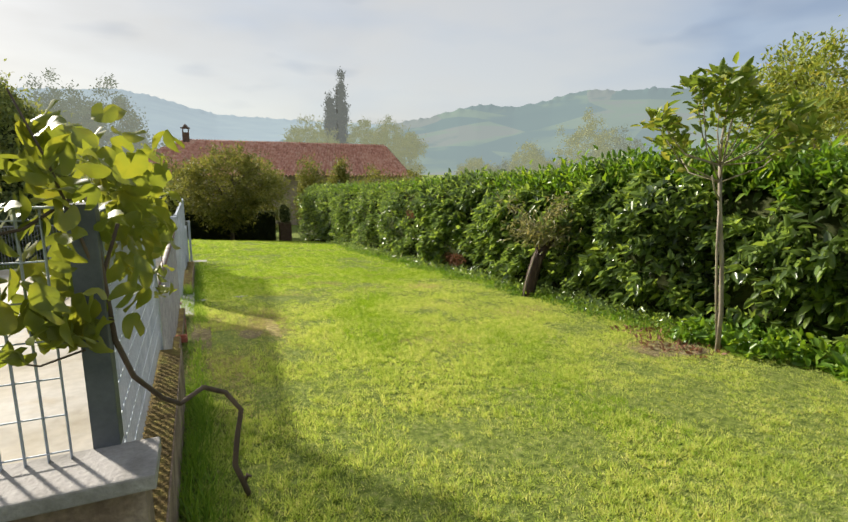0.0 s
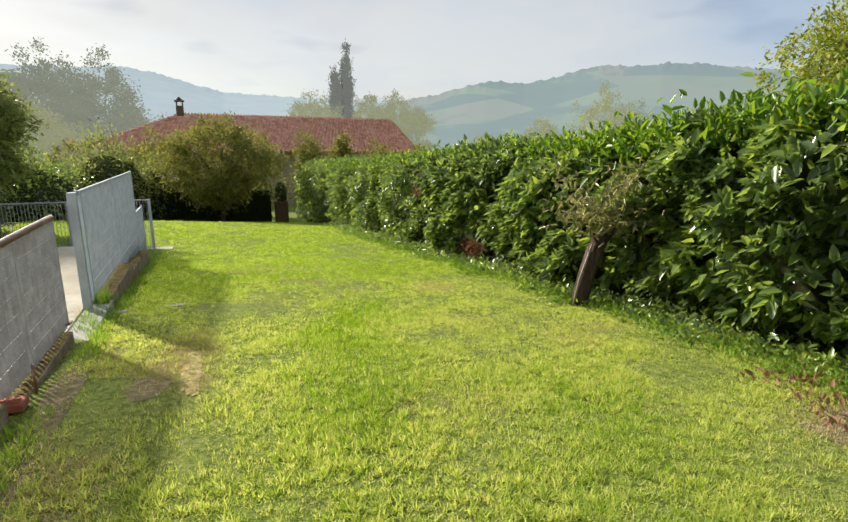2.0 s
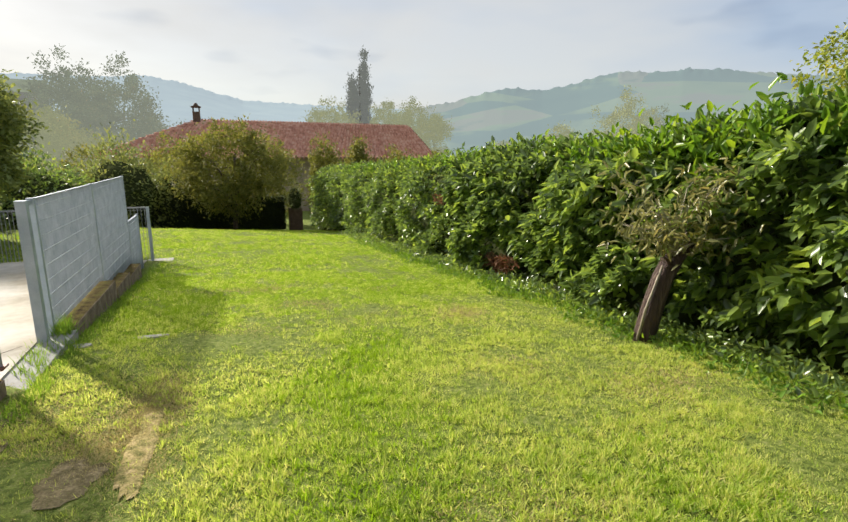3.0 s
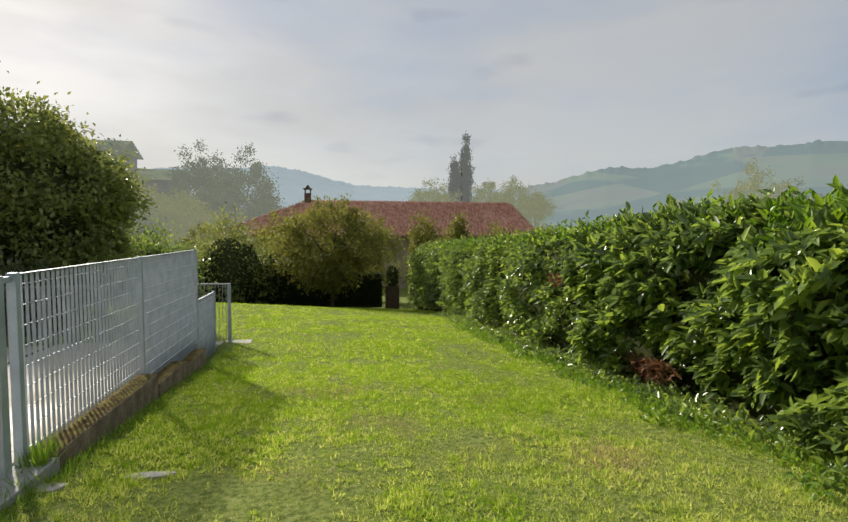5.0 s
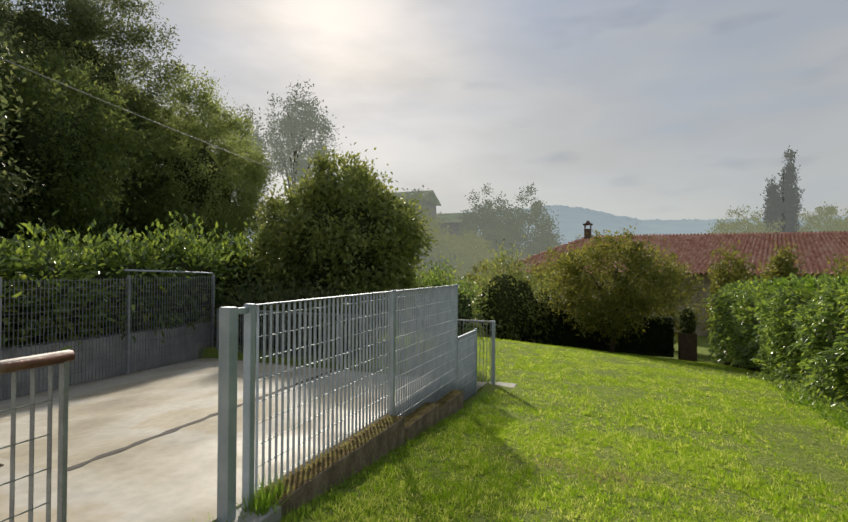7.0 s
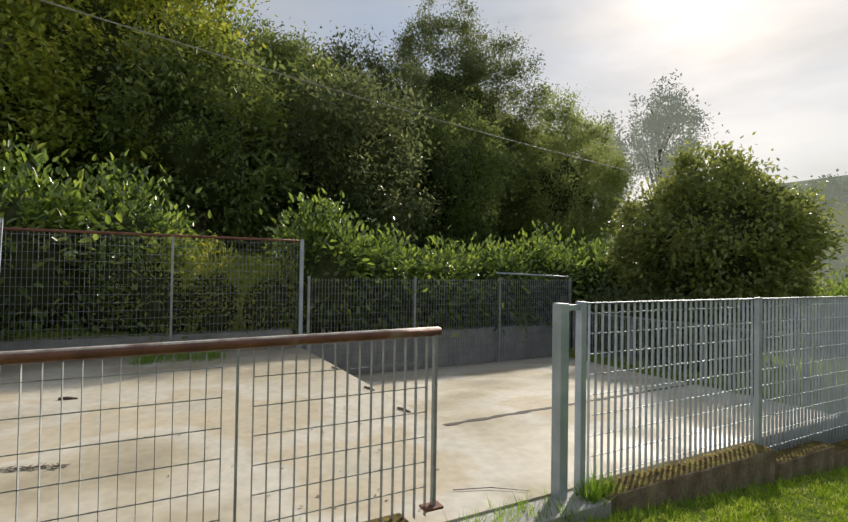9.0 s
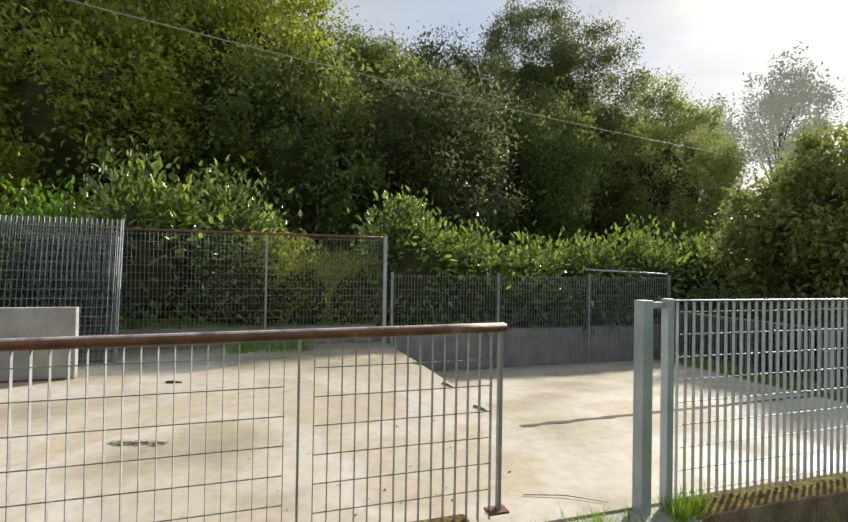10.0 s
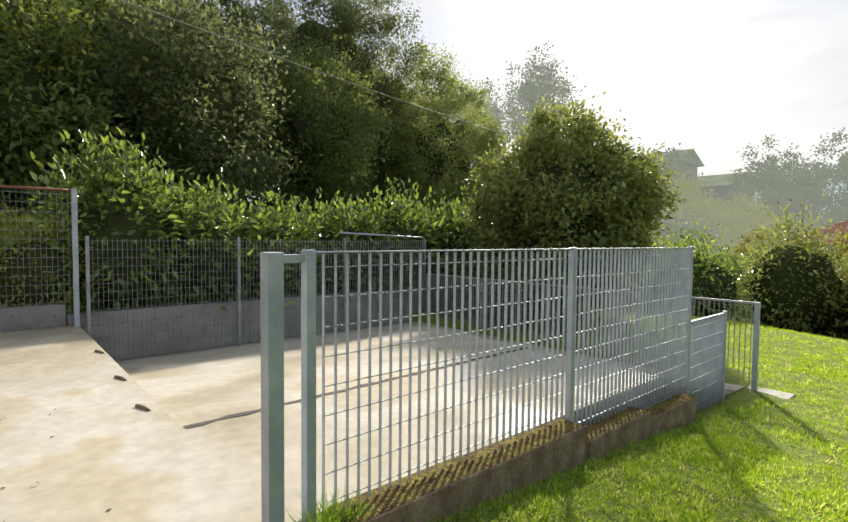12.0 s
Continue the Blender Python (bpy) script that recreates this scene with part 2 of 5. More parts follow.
def dampen(m, scale, lo, hi):
    """Damp, smoother places: the roughness goes by a broad noise."""
    n, l = m.node_tree.nodes, m.node_tree.links
    geo, ns, mr = n.new("ShaderNodeNewGeometry"), n.new("ShaderNodeTexNoise"), n.new("ShaderNodeMapRange")
    ns.inputs["Scale"].default_value, ns.inputs["Detail"].default_value = scale, 6
    mr.inputs["From Min"].default_value, mr.inputs["From Max"].default_value = 0.42, 0.6
    mr.inputs["To Min"].default_value, mr.inputs["To Max"].default_value = lo, hi
    l.new(geo.outputs["Position"], ns.inputs["Vector"])
    l.new(ns.outputs["Fac"], mr.inputs["Value"])
    l.new(mr.outputs["Result"], n["Principled BSDF"].inputs["Roughness"])


dampen(M_concrete, 0.8, 0.5, 0.85)
M_block = surface("grey_concrete_block", [(0.3, (0.27, 0.265, 0.25)), (0.7, (0.42, 0.41, 0.39))], 3, 0.9, bump=0.4, fine=50)
M_kerb = surface("weathered_kerb_block", [(0.3, (0.13, 0.09, 0.06)), (0.5, (0.22, 0.16, 0.11)), (0.7, (0.34, 0.27, 0.2))], 5, 0.95, bump=0.8, fine=40, grain=0.5)
M_moss = surface("dry_moss", [(0.3, (0.09, 0.065, 0.03)), (0.5, (0.16, 0.12, 0.045)), (0.62, (0.21, 0.18, 0.05)), (0.75, (0.14, 0.15, 0.05))], 11, 1.0, bump=1.0, fine=70, grain=0.7, bump_dist=0.03, spec=0.1)
M_cap = surface("pale_coping_stone", [(0.3, (0.20, 0.19, 0.17)), (0.5, (0.33, 0.31, 0.29)), (0.7, (0.42, 0.40, 0.38))], 5, 0.75, bump=0.5)
M_dirt = surface("bare_dry_soil", [(0.3, (0.17, 0.12, 0.07)), (0.7, (0.33, 0.26, 0.16))], 5, 1.0, bump=0.8, fine=40, spec=0.1)
M_tile = surface("red_clay_tile", [(0.3, (0.483, 0.205, 0.149)), (0.5, (0.759, 0.386, 0.287)), (0.7, (0.897, 0.628, 0.506))], 2.6, 0.8, bump=0.3, fine=12, grain=0.5)
M_plaster = surface("house_plaster", [(0.3, (0.26, 0.2, 0.15)), (0.7, (0.4, 0.33, 0.26))], 1.5, 0.9, bump=0.2)
M_brick = surface("brown_brickwork", [(0.3, (0.102, 0.060, 0.045)), (0.7, (0.180, 0.114, 0.084))], 6, 0.9, bump=0.5)
M_asphalt_line = surface("dark_joint_filler", [(0.3, (0.04, 0.033, 0.03)), (0.7, (0.08, 0.07, 0.06))], 9, 0.9, bump=0.5)
# The pale emission in each of these imitates haze.
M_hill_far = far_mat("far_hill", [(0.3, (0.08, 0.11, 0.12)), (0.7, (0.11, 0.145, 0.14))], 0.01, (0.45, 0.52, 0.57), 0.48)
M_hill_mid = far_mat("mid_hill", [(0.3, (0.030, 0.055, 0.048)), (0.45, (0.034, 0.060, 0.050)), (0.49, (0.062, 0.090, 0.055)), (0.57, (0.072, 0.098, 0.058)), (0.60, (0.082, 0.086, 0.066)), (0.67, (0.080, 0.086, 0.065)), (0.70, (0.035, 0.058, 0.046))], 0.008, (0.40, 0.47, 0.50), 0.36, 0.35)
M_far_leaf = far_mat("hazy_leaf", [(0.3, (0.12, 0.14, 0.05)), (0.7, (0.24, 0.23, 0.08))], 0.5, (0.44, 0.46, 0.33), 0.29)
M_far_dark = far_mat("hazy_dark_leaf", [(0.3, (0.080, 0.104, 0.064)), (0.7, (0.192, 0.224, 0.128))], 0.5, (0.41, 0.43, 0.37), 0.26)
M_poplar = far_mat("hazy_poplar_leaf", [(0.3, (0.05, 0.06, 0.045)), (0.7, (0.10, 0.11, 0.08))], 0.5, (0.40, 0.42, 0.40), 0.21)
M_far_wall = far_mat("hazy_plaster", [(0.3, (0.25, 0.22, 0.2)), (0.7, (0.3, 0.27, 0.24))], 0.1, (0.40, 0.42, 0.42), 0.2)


# ---- mesh helpers ----
def part(name, bm, material, parent=None, label="", kind=""):
    me = bpy.data.meshes.new(name)
    bm.to_mesh(me)
    bm.free()
    me.materials.append(material)
    ob = new(name, me)
    ob.parent = parent
    return tagged(ob, label, kind=kind)


def thing(name, at, label, category, group="", kind=""):
    ob = new(name)
    ob.location = at
    bpy.context.view_layer.update()
    return tagged(ob, label, category, group, kind)


def box_bm(x0, x1, y0, y1, z0, z1, bevel=0.0, bm=None):
    bm = bm or bmesh.new()
    vs = [bm.verts.new((x, y, z)) for x in (x0, x1) for y in (y0, y1) for z in (z0, z1)]
    for f in ((0, 1, 3, 2), (4, 6, 7, 5), (0, 4, 5, 1), (2, 3, 7, 6), (0, 2, 6, 4), (1, 5, 7, 3)):
        bm.faces.new([vs[i] for i in f])
    if bevel:
        bmesh.ops.bevel(bm, geom=bm.edges[:], offset=bevel, segments=2, affect="EDGES", profile=0.6)
    return bm


def tube_bm(points, radii, sides=8, bm=None):
    """A tapered tube along a line of points."""
    bm = bm or bmesh.new()
    rings = []
    pts = [Vector(p) for p in points]
    for i, p in enumerate(pts):
        d = (pts[min(i + 1, len(pts) - 1)] - pts[max(i - 1, 0)]).normalized()
        u = d.cross(Vector((0.31, 0.93, 0.17))).normalized()
        w = d.cross(u)
        r = radii[i] if hasattr(radii, "__len__") else radii
        rings.append([bm.verts.new(p + (u * math.cos(a) + w * math.sin(a)) * r) for a in (k * math.tau / sides for k in range(sides))])
    for a, b in zip(rings, rings[1:]):
        for k in range(sides):
            f = bm.faces.new((a[k], a[(k + 1) % sides], b[(k + 1) % sides], b[k]))
            f.smooth = True
    bm.faces.new(rings[0][::-1])
    bm.faces.new(rings[-1])
    return bm


def quick_mesh(name, verts, faces, material, parent=None, label="", kind=""):
    """A mesh from numpy arrays; faces all have the same number of corners."""
    me = bpy.data.meshes.new(name)
    nf, k = faces.shape
    me.vertices.add(len(verts))
    me.vertices.foreach_set("co", verts.astype(np.float32).ravel())
    me.loops.add(nf * k)
    me.loops.foreach_set("vertex_index", faces.astype(np.int32).ravel())
    me.polygons.add(nf)
    me.polygons.foreach_set("loop_start", np.arange(0, nf * k, k, dtype=np.int32))
    me.update(calc_edges=True)
    me.materials.append(material)
    ob = new(name, me)
    ob.parent = parent
    return tagged(ob, label, kind=kind)


RNG = np.random.default_rng(7)


def unit(v):
    return v / np.maximum(np.linalg.norm(v, axis=1, keepdims=True), 1e-9)


def leaf_arrays(p, way, size, wide=0.4, fold=0.25, fine=True):
    """Folded leaves that start at p and grow along way. Returns the corners and faces."""
    n = len(p)
    size = np.broadcast_to(size, n).reshape(n, 1)
    way = unit(way)
    side = unit(np.cross(way, unit(RNG.normal(size=(n, 3)) * 0.5 + np.array([0, 0, 1.0]))))
    up = np.cross(side, way)
    if fine:
        rows = [(0, 0, 0), (0.3, 1, 1), (0.72, 0.72, 0.8), (1, 0, 0), (0.72, -0.72, 0.8), (0.3, -1, 1)]
        idx = [[0, 1, 2, 3], [0, 3, 4, 5]]
    else:
        rows = [(0, 0, 0), (0.45, 1, 1), (1, 0, 0), (0.45, -1, 1)]
        idx = [[0, 1, 2], [0, 2, 3]]
    v = np.stack([p + way * size * a + side * size * wide * 0.5 * b + up * size * fold * 0.4 * c - up * size * 0.18 * a * a for a, b, c in rows], 1)
    k = len(rows)
    f = (np.arange(n)[:, None, None] * k + np.array(idx)[None]).reshape(-1, len(idx[0]))
    return v.reshape(-1, 3), f


def leaves(name, p, way, size, material, parent=None, wide=0.4, fold=0.25, fine=True, label="", kind=""):
    v, f = leaf_arrays(p, way, size, wide, fold, fine)
    if parent is not None:
        v = v - np.array(parent.location)
    return quick_mesh(name, v, f, material, parent, label, kind)


def clumps(centre, radii, n_clumps, per, spread, fill=0.55, squash=0.0):
    """Leaf places in clumps over the outer part of a rounded crown."""
    c = unit(RNG.normal(size=(n_clumps, 3)))
    r = fill + (1 - fill) * RNG.random((n_clumps, 1)) ** 0.6
    wob = 1 + 0.16 * np.sin(c[:, :1] * 5 + 1.3) * np.cos(c[:, 1:2] * 4) + 0.1 * np.sin(c[:, 2:] * 9 + c[:, :1] * 6)
    c = c * r * wob
    cc = c * np.array(radii)
    if squash:
        cc[:, 2] = np.where(cc[:, 2] < 0, cc[:, 2] * squash, cc[:, 2])
    out = np.repeat(unit(cc), per, 0)
    q = np.repeat(cc, per, 0) + RNG.normal(size=(n_clumps * per, 3)) * spread * (0.6 + 0.8 * np.repeat(RNG.random((n_clumps, 1)), per, 0))
    return q + np.array(centre), out


def field(x, y, freq, seed):
    """Smooth numbers about 0, of one scale."""
    g = np.random.default_rng(seed)
    out = np.zeros(len(x))
    for k in range(9):
        a = g.random() * math.tau
        q = freq * (0.6 + 0.8 * g.random())
        out += np.sin((x * math.cos(a) + y * math.sin(a)) * q + g.random() * math.tau)
    return out / 3.0


# ---- the lie of the land ----
def swell(x, y):
    """The low crest near the foot of the lawn."""
    return np.interp(y, [14, 17, 20, 24, 28, 32, 45], [0, 0.09, 0.23, 0.36, 0.25, 0.2, 0.0]) * np.clip(1.12 - 0.11 * x, 0.2, 1.4)


def lawn_z(x, y):
    return float(-0.12 - 0.03 * x - 0.055 * y - 0.0013 * y * y + swell(x, y))


def land(x, y):
    g = lawn_z(min(max(x, -12.0), 14.0), min(max(y, -10.0), 33.0))
    if y > 33:
        g -= 0.9 * (1 - math.exp(-(y - 33) / 20))
    if x < -7.6:
        k = min(1.0, (-7.6 - x) / 3.0)
        g = g * (1 - k) + k * max(g, -0.6)
        g += 5.0 * (1 - math.exp(-max(0.0, -x - 9.0) / 16)) * max(0.0, 1 - max(0.0, y - 22) / 60)
    if -7.55 < x < -0.43 and 1.9 < y < 15.45:
        g = min(g, -0.6) - 1.6
    return g


def land_np(x, y):
    return -0.12 - 0.03 * x - 0.055 * y - 0.0013 * y * y + swell(x, y)


def ground_sheet():
    xs = [-3000, -1200, -500, -250, -120, -80, -60, -50, -40, -34, -28, -24, -20, -17, -14, -12, -10.5, -9, -8.2, -7.7, -7.54, -5, -2.5, -0.44, -0.42]
    xs += list(np.arange(-0.2, 8.0, 0.2)) + [9, 10, 12, 14, 18, 25, 35, 60, 100, 200, 400, 1000, 3000]
    ys = [-3000, -1000, -300, -100, -40, -20, -10, -6, -4, -2, -1, 0, 0.6, 1.2, 1.88, 1.91] + list(np.arange(2.1, 15.4, 0.2)) + [15.44, 15.46]
    ys += list(np.arange(15.7, 33, 0.4)) + [34, 36, 38, 41, 45, 50, 55, 60, 70, 85, 100, 130, 170, 250, 400, 700, 1500, 3500]
    v, f = [], []
    for y in ys:
        for x in xs:
            z = land(x, y)
            if -0.3 < x < 8 and 0 < y < 31:
                z += 0.025 * noise.noise(Vector((x * 0.9, y * 0.9, 0))) + 0.012 * noise.noise(Vector((x * 3, y * 3, 5)))
            v.append((x, y, z))
    w = len(xs)
    for j in range(len(ys) - 1):
        for i in range(w - 1):
            a = j * w + i
            f.append((a, a + 1, a + w + 1, a + w))
    return quick_mesh("ground", np.array(v), np.array(f), M_lawn, None, "short green lawn sloping gently away, with dry yellowish patches", "structure")


ground_sheet()


def yard_z(x, y):
    a = 0.64 * min(1.0, max(0.0, (-2.0 - x) / 5.3))
    b = 0.6 * min(1.0, max(0.0, (y - 12.9) / 2.3))
    return -0.60 - max(a, b)


def yard():
    bm = box_bm(-7.45, -0.42, 1.95, 8.834, -1.35, -0.60)
    part("upper_yard_slab", bm, M_concrete, None, "worn cream concrete yard slab with damp stains behind the fence", "structure")
    xs = list(np.linspace(-7.4, -2.0, 14)) + [-1.5, -1.0, -0.42]
    ys = list(np.linspace(8.834, 12.9, 9)) + list(np.linspace(13.2, 15.5, 8))
    bm = bmesh.new()
    top = [[bm.verts.new((x, y, yard_z(x, y))) for x in xs] for y in ys]
    bot = [[bm.verts.new((x, y, -1.75)) for x in xs] for y in ys]
    for j in range(len(ys) - 1):
        for i in range(len(xs) - 1):
            bm.faces.new((top[j][i], top[j][i + 1], top[j + 1][i + 1], top[j + 1][i]))
    for j in range(len(ys) - 1):
        bm.faces.new((top[j][-1], bot[j][-1], bot[j + 1][-1], top[j + 1][-1]))
        bm.faces.new((top[j][0], top[j + 1][0], bot[j + 1][0], bot[j][0]))
    for i in range(len(xs) - 1):
        bm.faces.new((top[0][i], bot[0][i], bot[0][i + 1], top[0][i + 1]))
        bm.faces.new((top[-1][i], top[-1][i + 1], bot[-1][i + 1], bot[-1][i]))
    part("lower_yard_slab", bm, M_concrete, None, "cream concrete yard slab sloping down to a block wall", "structure")


yard()
# dark tarred joint along the bend of the slab
jb = bmesh.new()
prev = None
for k in range(40):
    y = 8.85 + k * 0.112
    cx = -2.03 - 0.003 * k + 0.012 * math.sin(k * 1.7)
    hw = 0.042 + 0.014 * math.sin(k * 2.3) + 0.008 * math.sin(k * 5.1)
    z = yard_z(cx - hw, y) + 0.005
    cur = (jb.verts.new((cx - hw, y, z)), jb.verts.new((cx + hw, y, yard_z(cx + hw, y) + 0.005)))
    if prev:
        jb.faces.new((prev[0], prev[1], cur[1], cur[0]))
    prev = cur
part("slab_joint", jb, M_asphalt_line, None, "dark ragged tarred joint in the yard slab", "structure")


# ---- steel grating fences ----
def bar_mesh(h, across, thick=0.003, deep=0.022):
    """One upright flat bar; across: 'y' when the fence runs along y."""
    bm = box_bm(-deep / 2, deep / 2, -thick / 2, thick / 2, 0, h) if across == "y" else box_bm(-thick / 2, thick / 2, -deep / 2, deep / 2, 0, h)
    me = bpy.data.meshes.new("grating_bar")
    bm.to_mesh(me)
    bm.free()
    return me


def grating(fence, run, fixed, a, b, z0, z1, material, pitch=0.066, rows=0.132, thick=0.003, rod=0.0024, z0b=None, rod_off=0.011, first=0.035, deep=0.022):
    """Upright flat bars with thin cross rods from a to b along run, at the other coordinate fixed."""
    n = max(1, round((b - a) / pitch))
    me = bar_mesh(1.0, run, thick, deep)
    me.materials.append(material)
    o = Vector(fence.location)
    for i in range(n + 1):
        s = a + (b - a) * i / n
        lo = z0 if z0b is None else z0 + (z0b - z0) * i / n
        ob = new("grating_bar", me)
        ob.parent = fence
        ob.location = Vector((fixed, s, lo) if run == "y" else (s, fixed, lo)) - o
        ob.scale = (1, 1, z1 - lo)
    bm0 = box_bm(-rod, rod, a, b, -rod, rod) if run == "y" else box_bm(a, b, -rod, rod, -rod, rod)
    rm = bpy.data.meshes.new("cross_rod")
    bm0.to_mesh(rm)
    bm0.free()
    rm.materials.append(material)
    z = z1 - first
    while z > max(z0, z0b or z0) + 0.03:
        ob = new("cross_rod", rm)
        ob.parent = fence
        ob.location = Vector((fixed + rod_off, 0, z) if run == "y" else (0, fixed - rod_off, z)) - o
        z -= rows


def post(fence, x, y, z0, z1, sx=0.06, sy=0.06, material=None, label=""):
    o = Vector(fence.location)
    bm = box_bm(x - sx / 2 - o.x, x + sx / 2 - o.x, y - sy / 2 - o.y, y + sy / 2 - o.y, z0 - o.z, z1 - o.z, 0.005)
    return part("post", bm, material or M_zinc, fence, label)


def rail(fence, p, q, r, material, label="", name="handrail"):
    o = Vector(fence.location)
    n = 10
    pts = [Vector(p).lerp(Vector(q), i / n) - o for i in range(n + 1)]
    return part(name, tube_bm(pts, r, 12), material, fence, label)


FX = -0.36
# high panel by the vine
fa = thing("grating_fence", (FX, 2.0, 0.08), "galvanised steel grating fence panel on a mossy kerb, under the vine", "fence")
post(fa, FX, 2.0, 0.49, 1.37, 0.085, 0.085, M_post_backlit, label="square grey steel post, its backlit shade put into the colour")
post(fa, FX, 4.28, -0.12, 1.33, 0.05, 0.05)
grating(fa, "y", FX, 2.1, 4.22, 0.10, 1.32, M_zinc, deep=0.025)
part("top_bar", box_bm(-0.016, 0.016, 0.04, 2.26, 1.24, 1.247), M_zinc, fa)
# fence across, on the coping wall
fc = thing("grating_fence", (-3.4, 1.93, 0.5), "galvanised steel mesh fence standing on a low coped wall", "fence")
grating(fc, "x", 1.93, -3.4, -0.46, 0.50, 1.36, M_zinc, rod_off=0.01)
part("top_bar", box_bm(0, 2.98, -0.016, 0.016, 0.86, 0.867), M_zinc, fc)
post(fc, -3.4, 1.93, 0.5, 1.38)
# low railing with the brown handrail
fb = thing("grating_railing", (FX, 4.4, -0.6), "galvanised steel grating railing with a rusty brown round handrail", "railing")
grating(fb, "y", FX, 4.348, 6.61, -0.32, 0.51, M_rail_bar, 0.0685, 0.1425, rod_off=0.010, first=0.069, deep=0.027, z0b=-0.47)
grating(fb, "y", FX, 6.754, 7.715, -0.50, 0.53, M_rail_bar, 0.0685, 0.1425, rod_off=0.010, first=0.147, deep=0.027)
post(fb, FX, 6.68, -0.62, 0.53, 0.03, 0.012, M_rail_bar)
post(fb, FX, 7.77, -0.46, 0.54, 0.035, 0.022, M_rail_bar)
part("foot_plate", box_bm(-0.04, 0.04, 3.30, 3.42, 0.135, 0.15, 0.003), M_rust, fb, "rusty foot plate")
rail(fb, (FX, 4.32, 0.525), (FX, 7.80, 0.555), 0.026, M_rust, "rusty brown round handrail, paint worn pale on top")
rail(fb, (FX, 4.33, 0.5345), (FX, 7.79, 0.5645), 0.0195, M_worn, "pale worn paint along the top of the handrail", "worn_top")
# high fence beyond the gap
fd = thing("grating_fence", (FX, 9.0, -0.6), "tall galvanised steel grating fence on stepped kerb blocks", "fence")
post(fd, FX - 0.02, 8.77, -0.62, 0.70, 0.085, 0.075, label="grey square steel gate post")
post(fd, FX, 8.94, -0.62, 0.71, 0.06, 0.05)
part("lock_plate", box_bm(-0.02, 0.01, -0.20, -0.08, 1.25, 1.29, 0.004), M_zinc, fd)
grating(fd, "y", FX, 9.018, 11.05, -0.58, 0.69, M_zinc, 0.0668, 0.1435, rod_off=0.009, first=0.063)
post(fd, FX, 11.15, -0.9, 0.71, 0.045, 0.05)
grating(fd, "y", FX, 11.20, 13.32, -0.89, 0.69, M_zinc, 0.0668, 0.1435, rod_off=0.009, first=0.063)
post(fd, FX, 13.38, -0.93, 0.71, 0.045, 0.05)
part("top_bar", box_bm(-0.016, 0.016, -0.02, 4.36, 1.295, 1.302), M_zinc, fd)
grating(fd, "y", FX, 13.45, 14.42, -1.15, -0.10, M_zinc, 0.0668, 0.1435, rod_off=0.009, first=0.063)
post(fd, FX, 14.47, -1.22, -0.07, 0.045, 0.04)
part("low_top_bar", box_bm(-0.016, 0.016, 4.42, 5.47, 0.505, 0.512), M_zinc, fd)
# fence along the far side of the yard
fe = thing("yard_railing", (-6.9, 15.5, -1.2), "dark steel bar railing round the far side of the yard", "railing")
grating(fe, "x", 15.5, -6.9, -0.36, -1.17, -0.07, M_zinc_dark, pitch=0.066, rows=0.9, thick=0.007)
for px in (-6.9, -5.2, -3.6, -1.9):
    post(fe, px, 15.5, -1.24, -0.05, 0.05, 0.05, M_zinc_dark)
post(fe, -0.30, 15.5, -1.24, -0.04, 0.06, 0.06, M_zinc, "pale galvanised end post")
part("top_rail", box_bm(0, 6.6, -0.02, 0.02, 1.13, 1.16, 0.004), M_zinc_dark, fe)
# fence along the back
BX = -7.3
fg = thing("back_fence", (BX, 8.9, -1.2), "dark weathered steel grating fence before a block wall and laurels", "fence")
grating(fg, "y", BX, 8.95, 15.75, -1.19, 0.72, M_zinc_dark, pitch=0.066, rows=0.132)
for py in (8.95, 11.25, 13.5, 15.75):
    post(fg, BX, py, -1.24, 0.76, 0.05, 0.05, M_zinc_dark)
part("loose_pipe", tube_bm([(0, 4.5, 2.07), (0, 6.8, 1.99)], 0.018, 8), M_zinc, fg, "thin pale pipe lying along the top")
fh = thing("back_fence", (BX, 3.0, -0.6), "weathered steel grating fence with rusty top rail, climbers behind", "fence")
grating(fh, "y", BX, 3.0, 8.72, -0.58, 1.40, M_zinc_dark, pitch=0.066, rows=0.132)
post(fh, BX, 8.80, -0.62, 1.46, 0.07, 0.07, M_zinc, "pale galvanised square post")
post(fh, BX, 6.6, -0.62, 1.42, 0.04, 0.04, M_zinc_dark)
rail(fh, (BX, 3.0, 1.43), (BX, 8.76, 1.43), 0.022, M_rust, "rusty top rail", "top_rail")

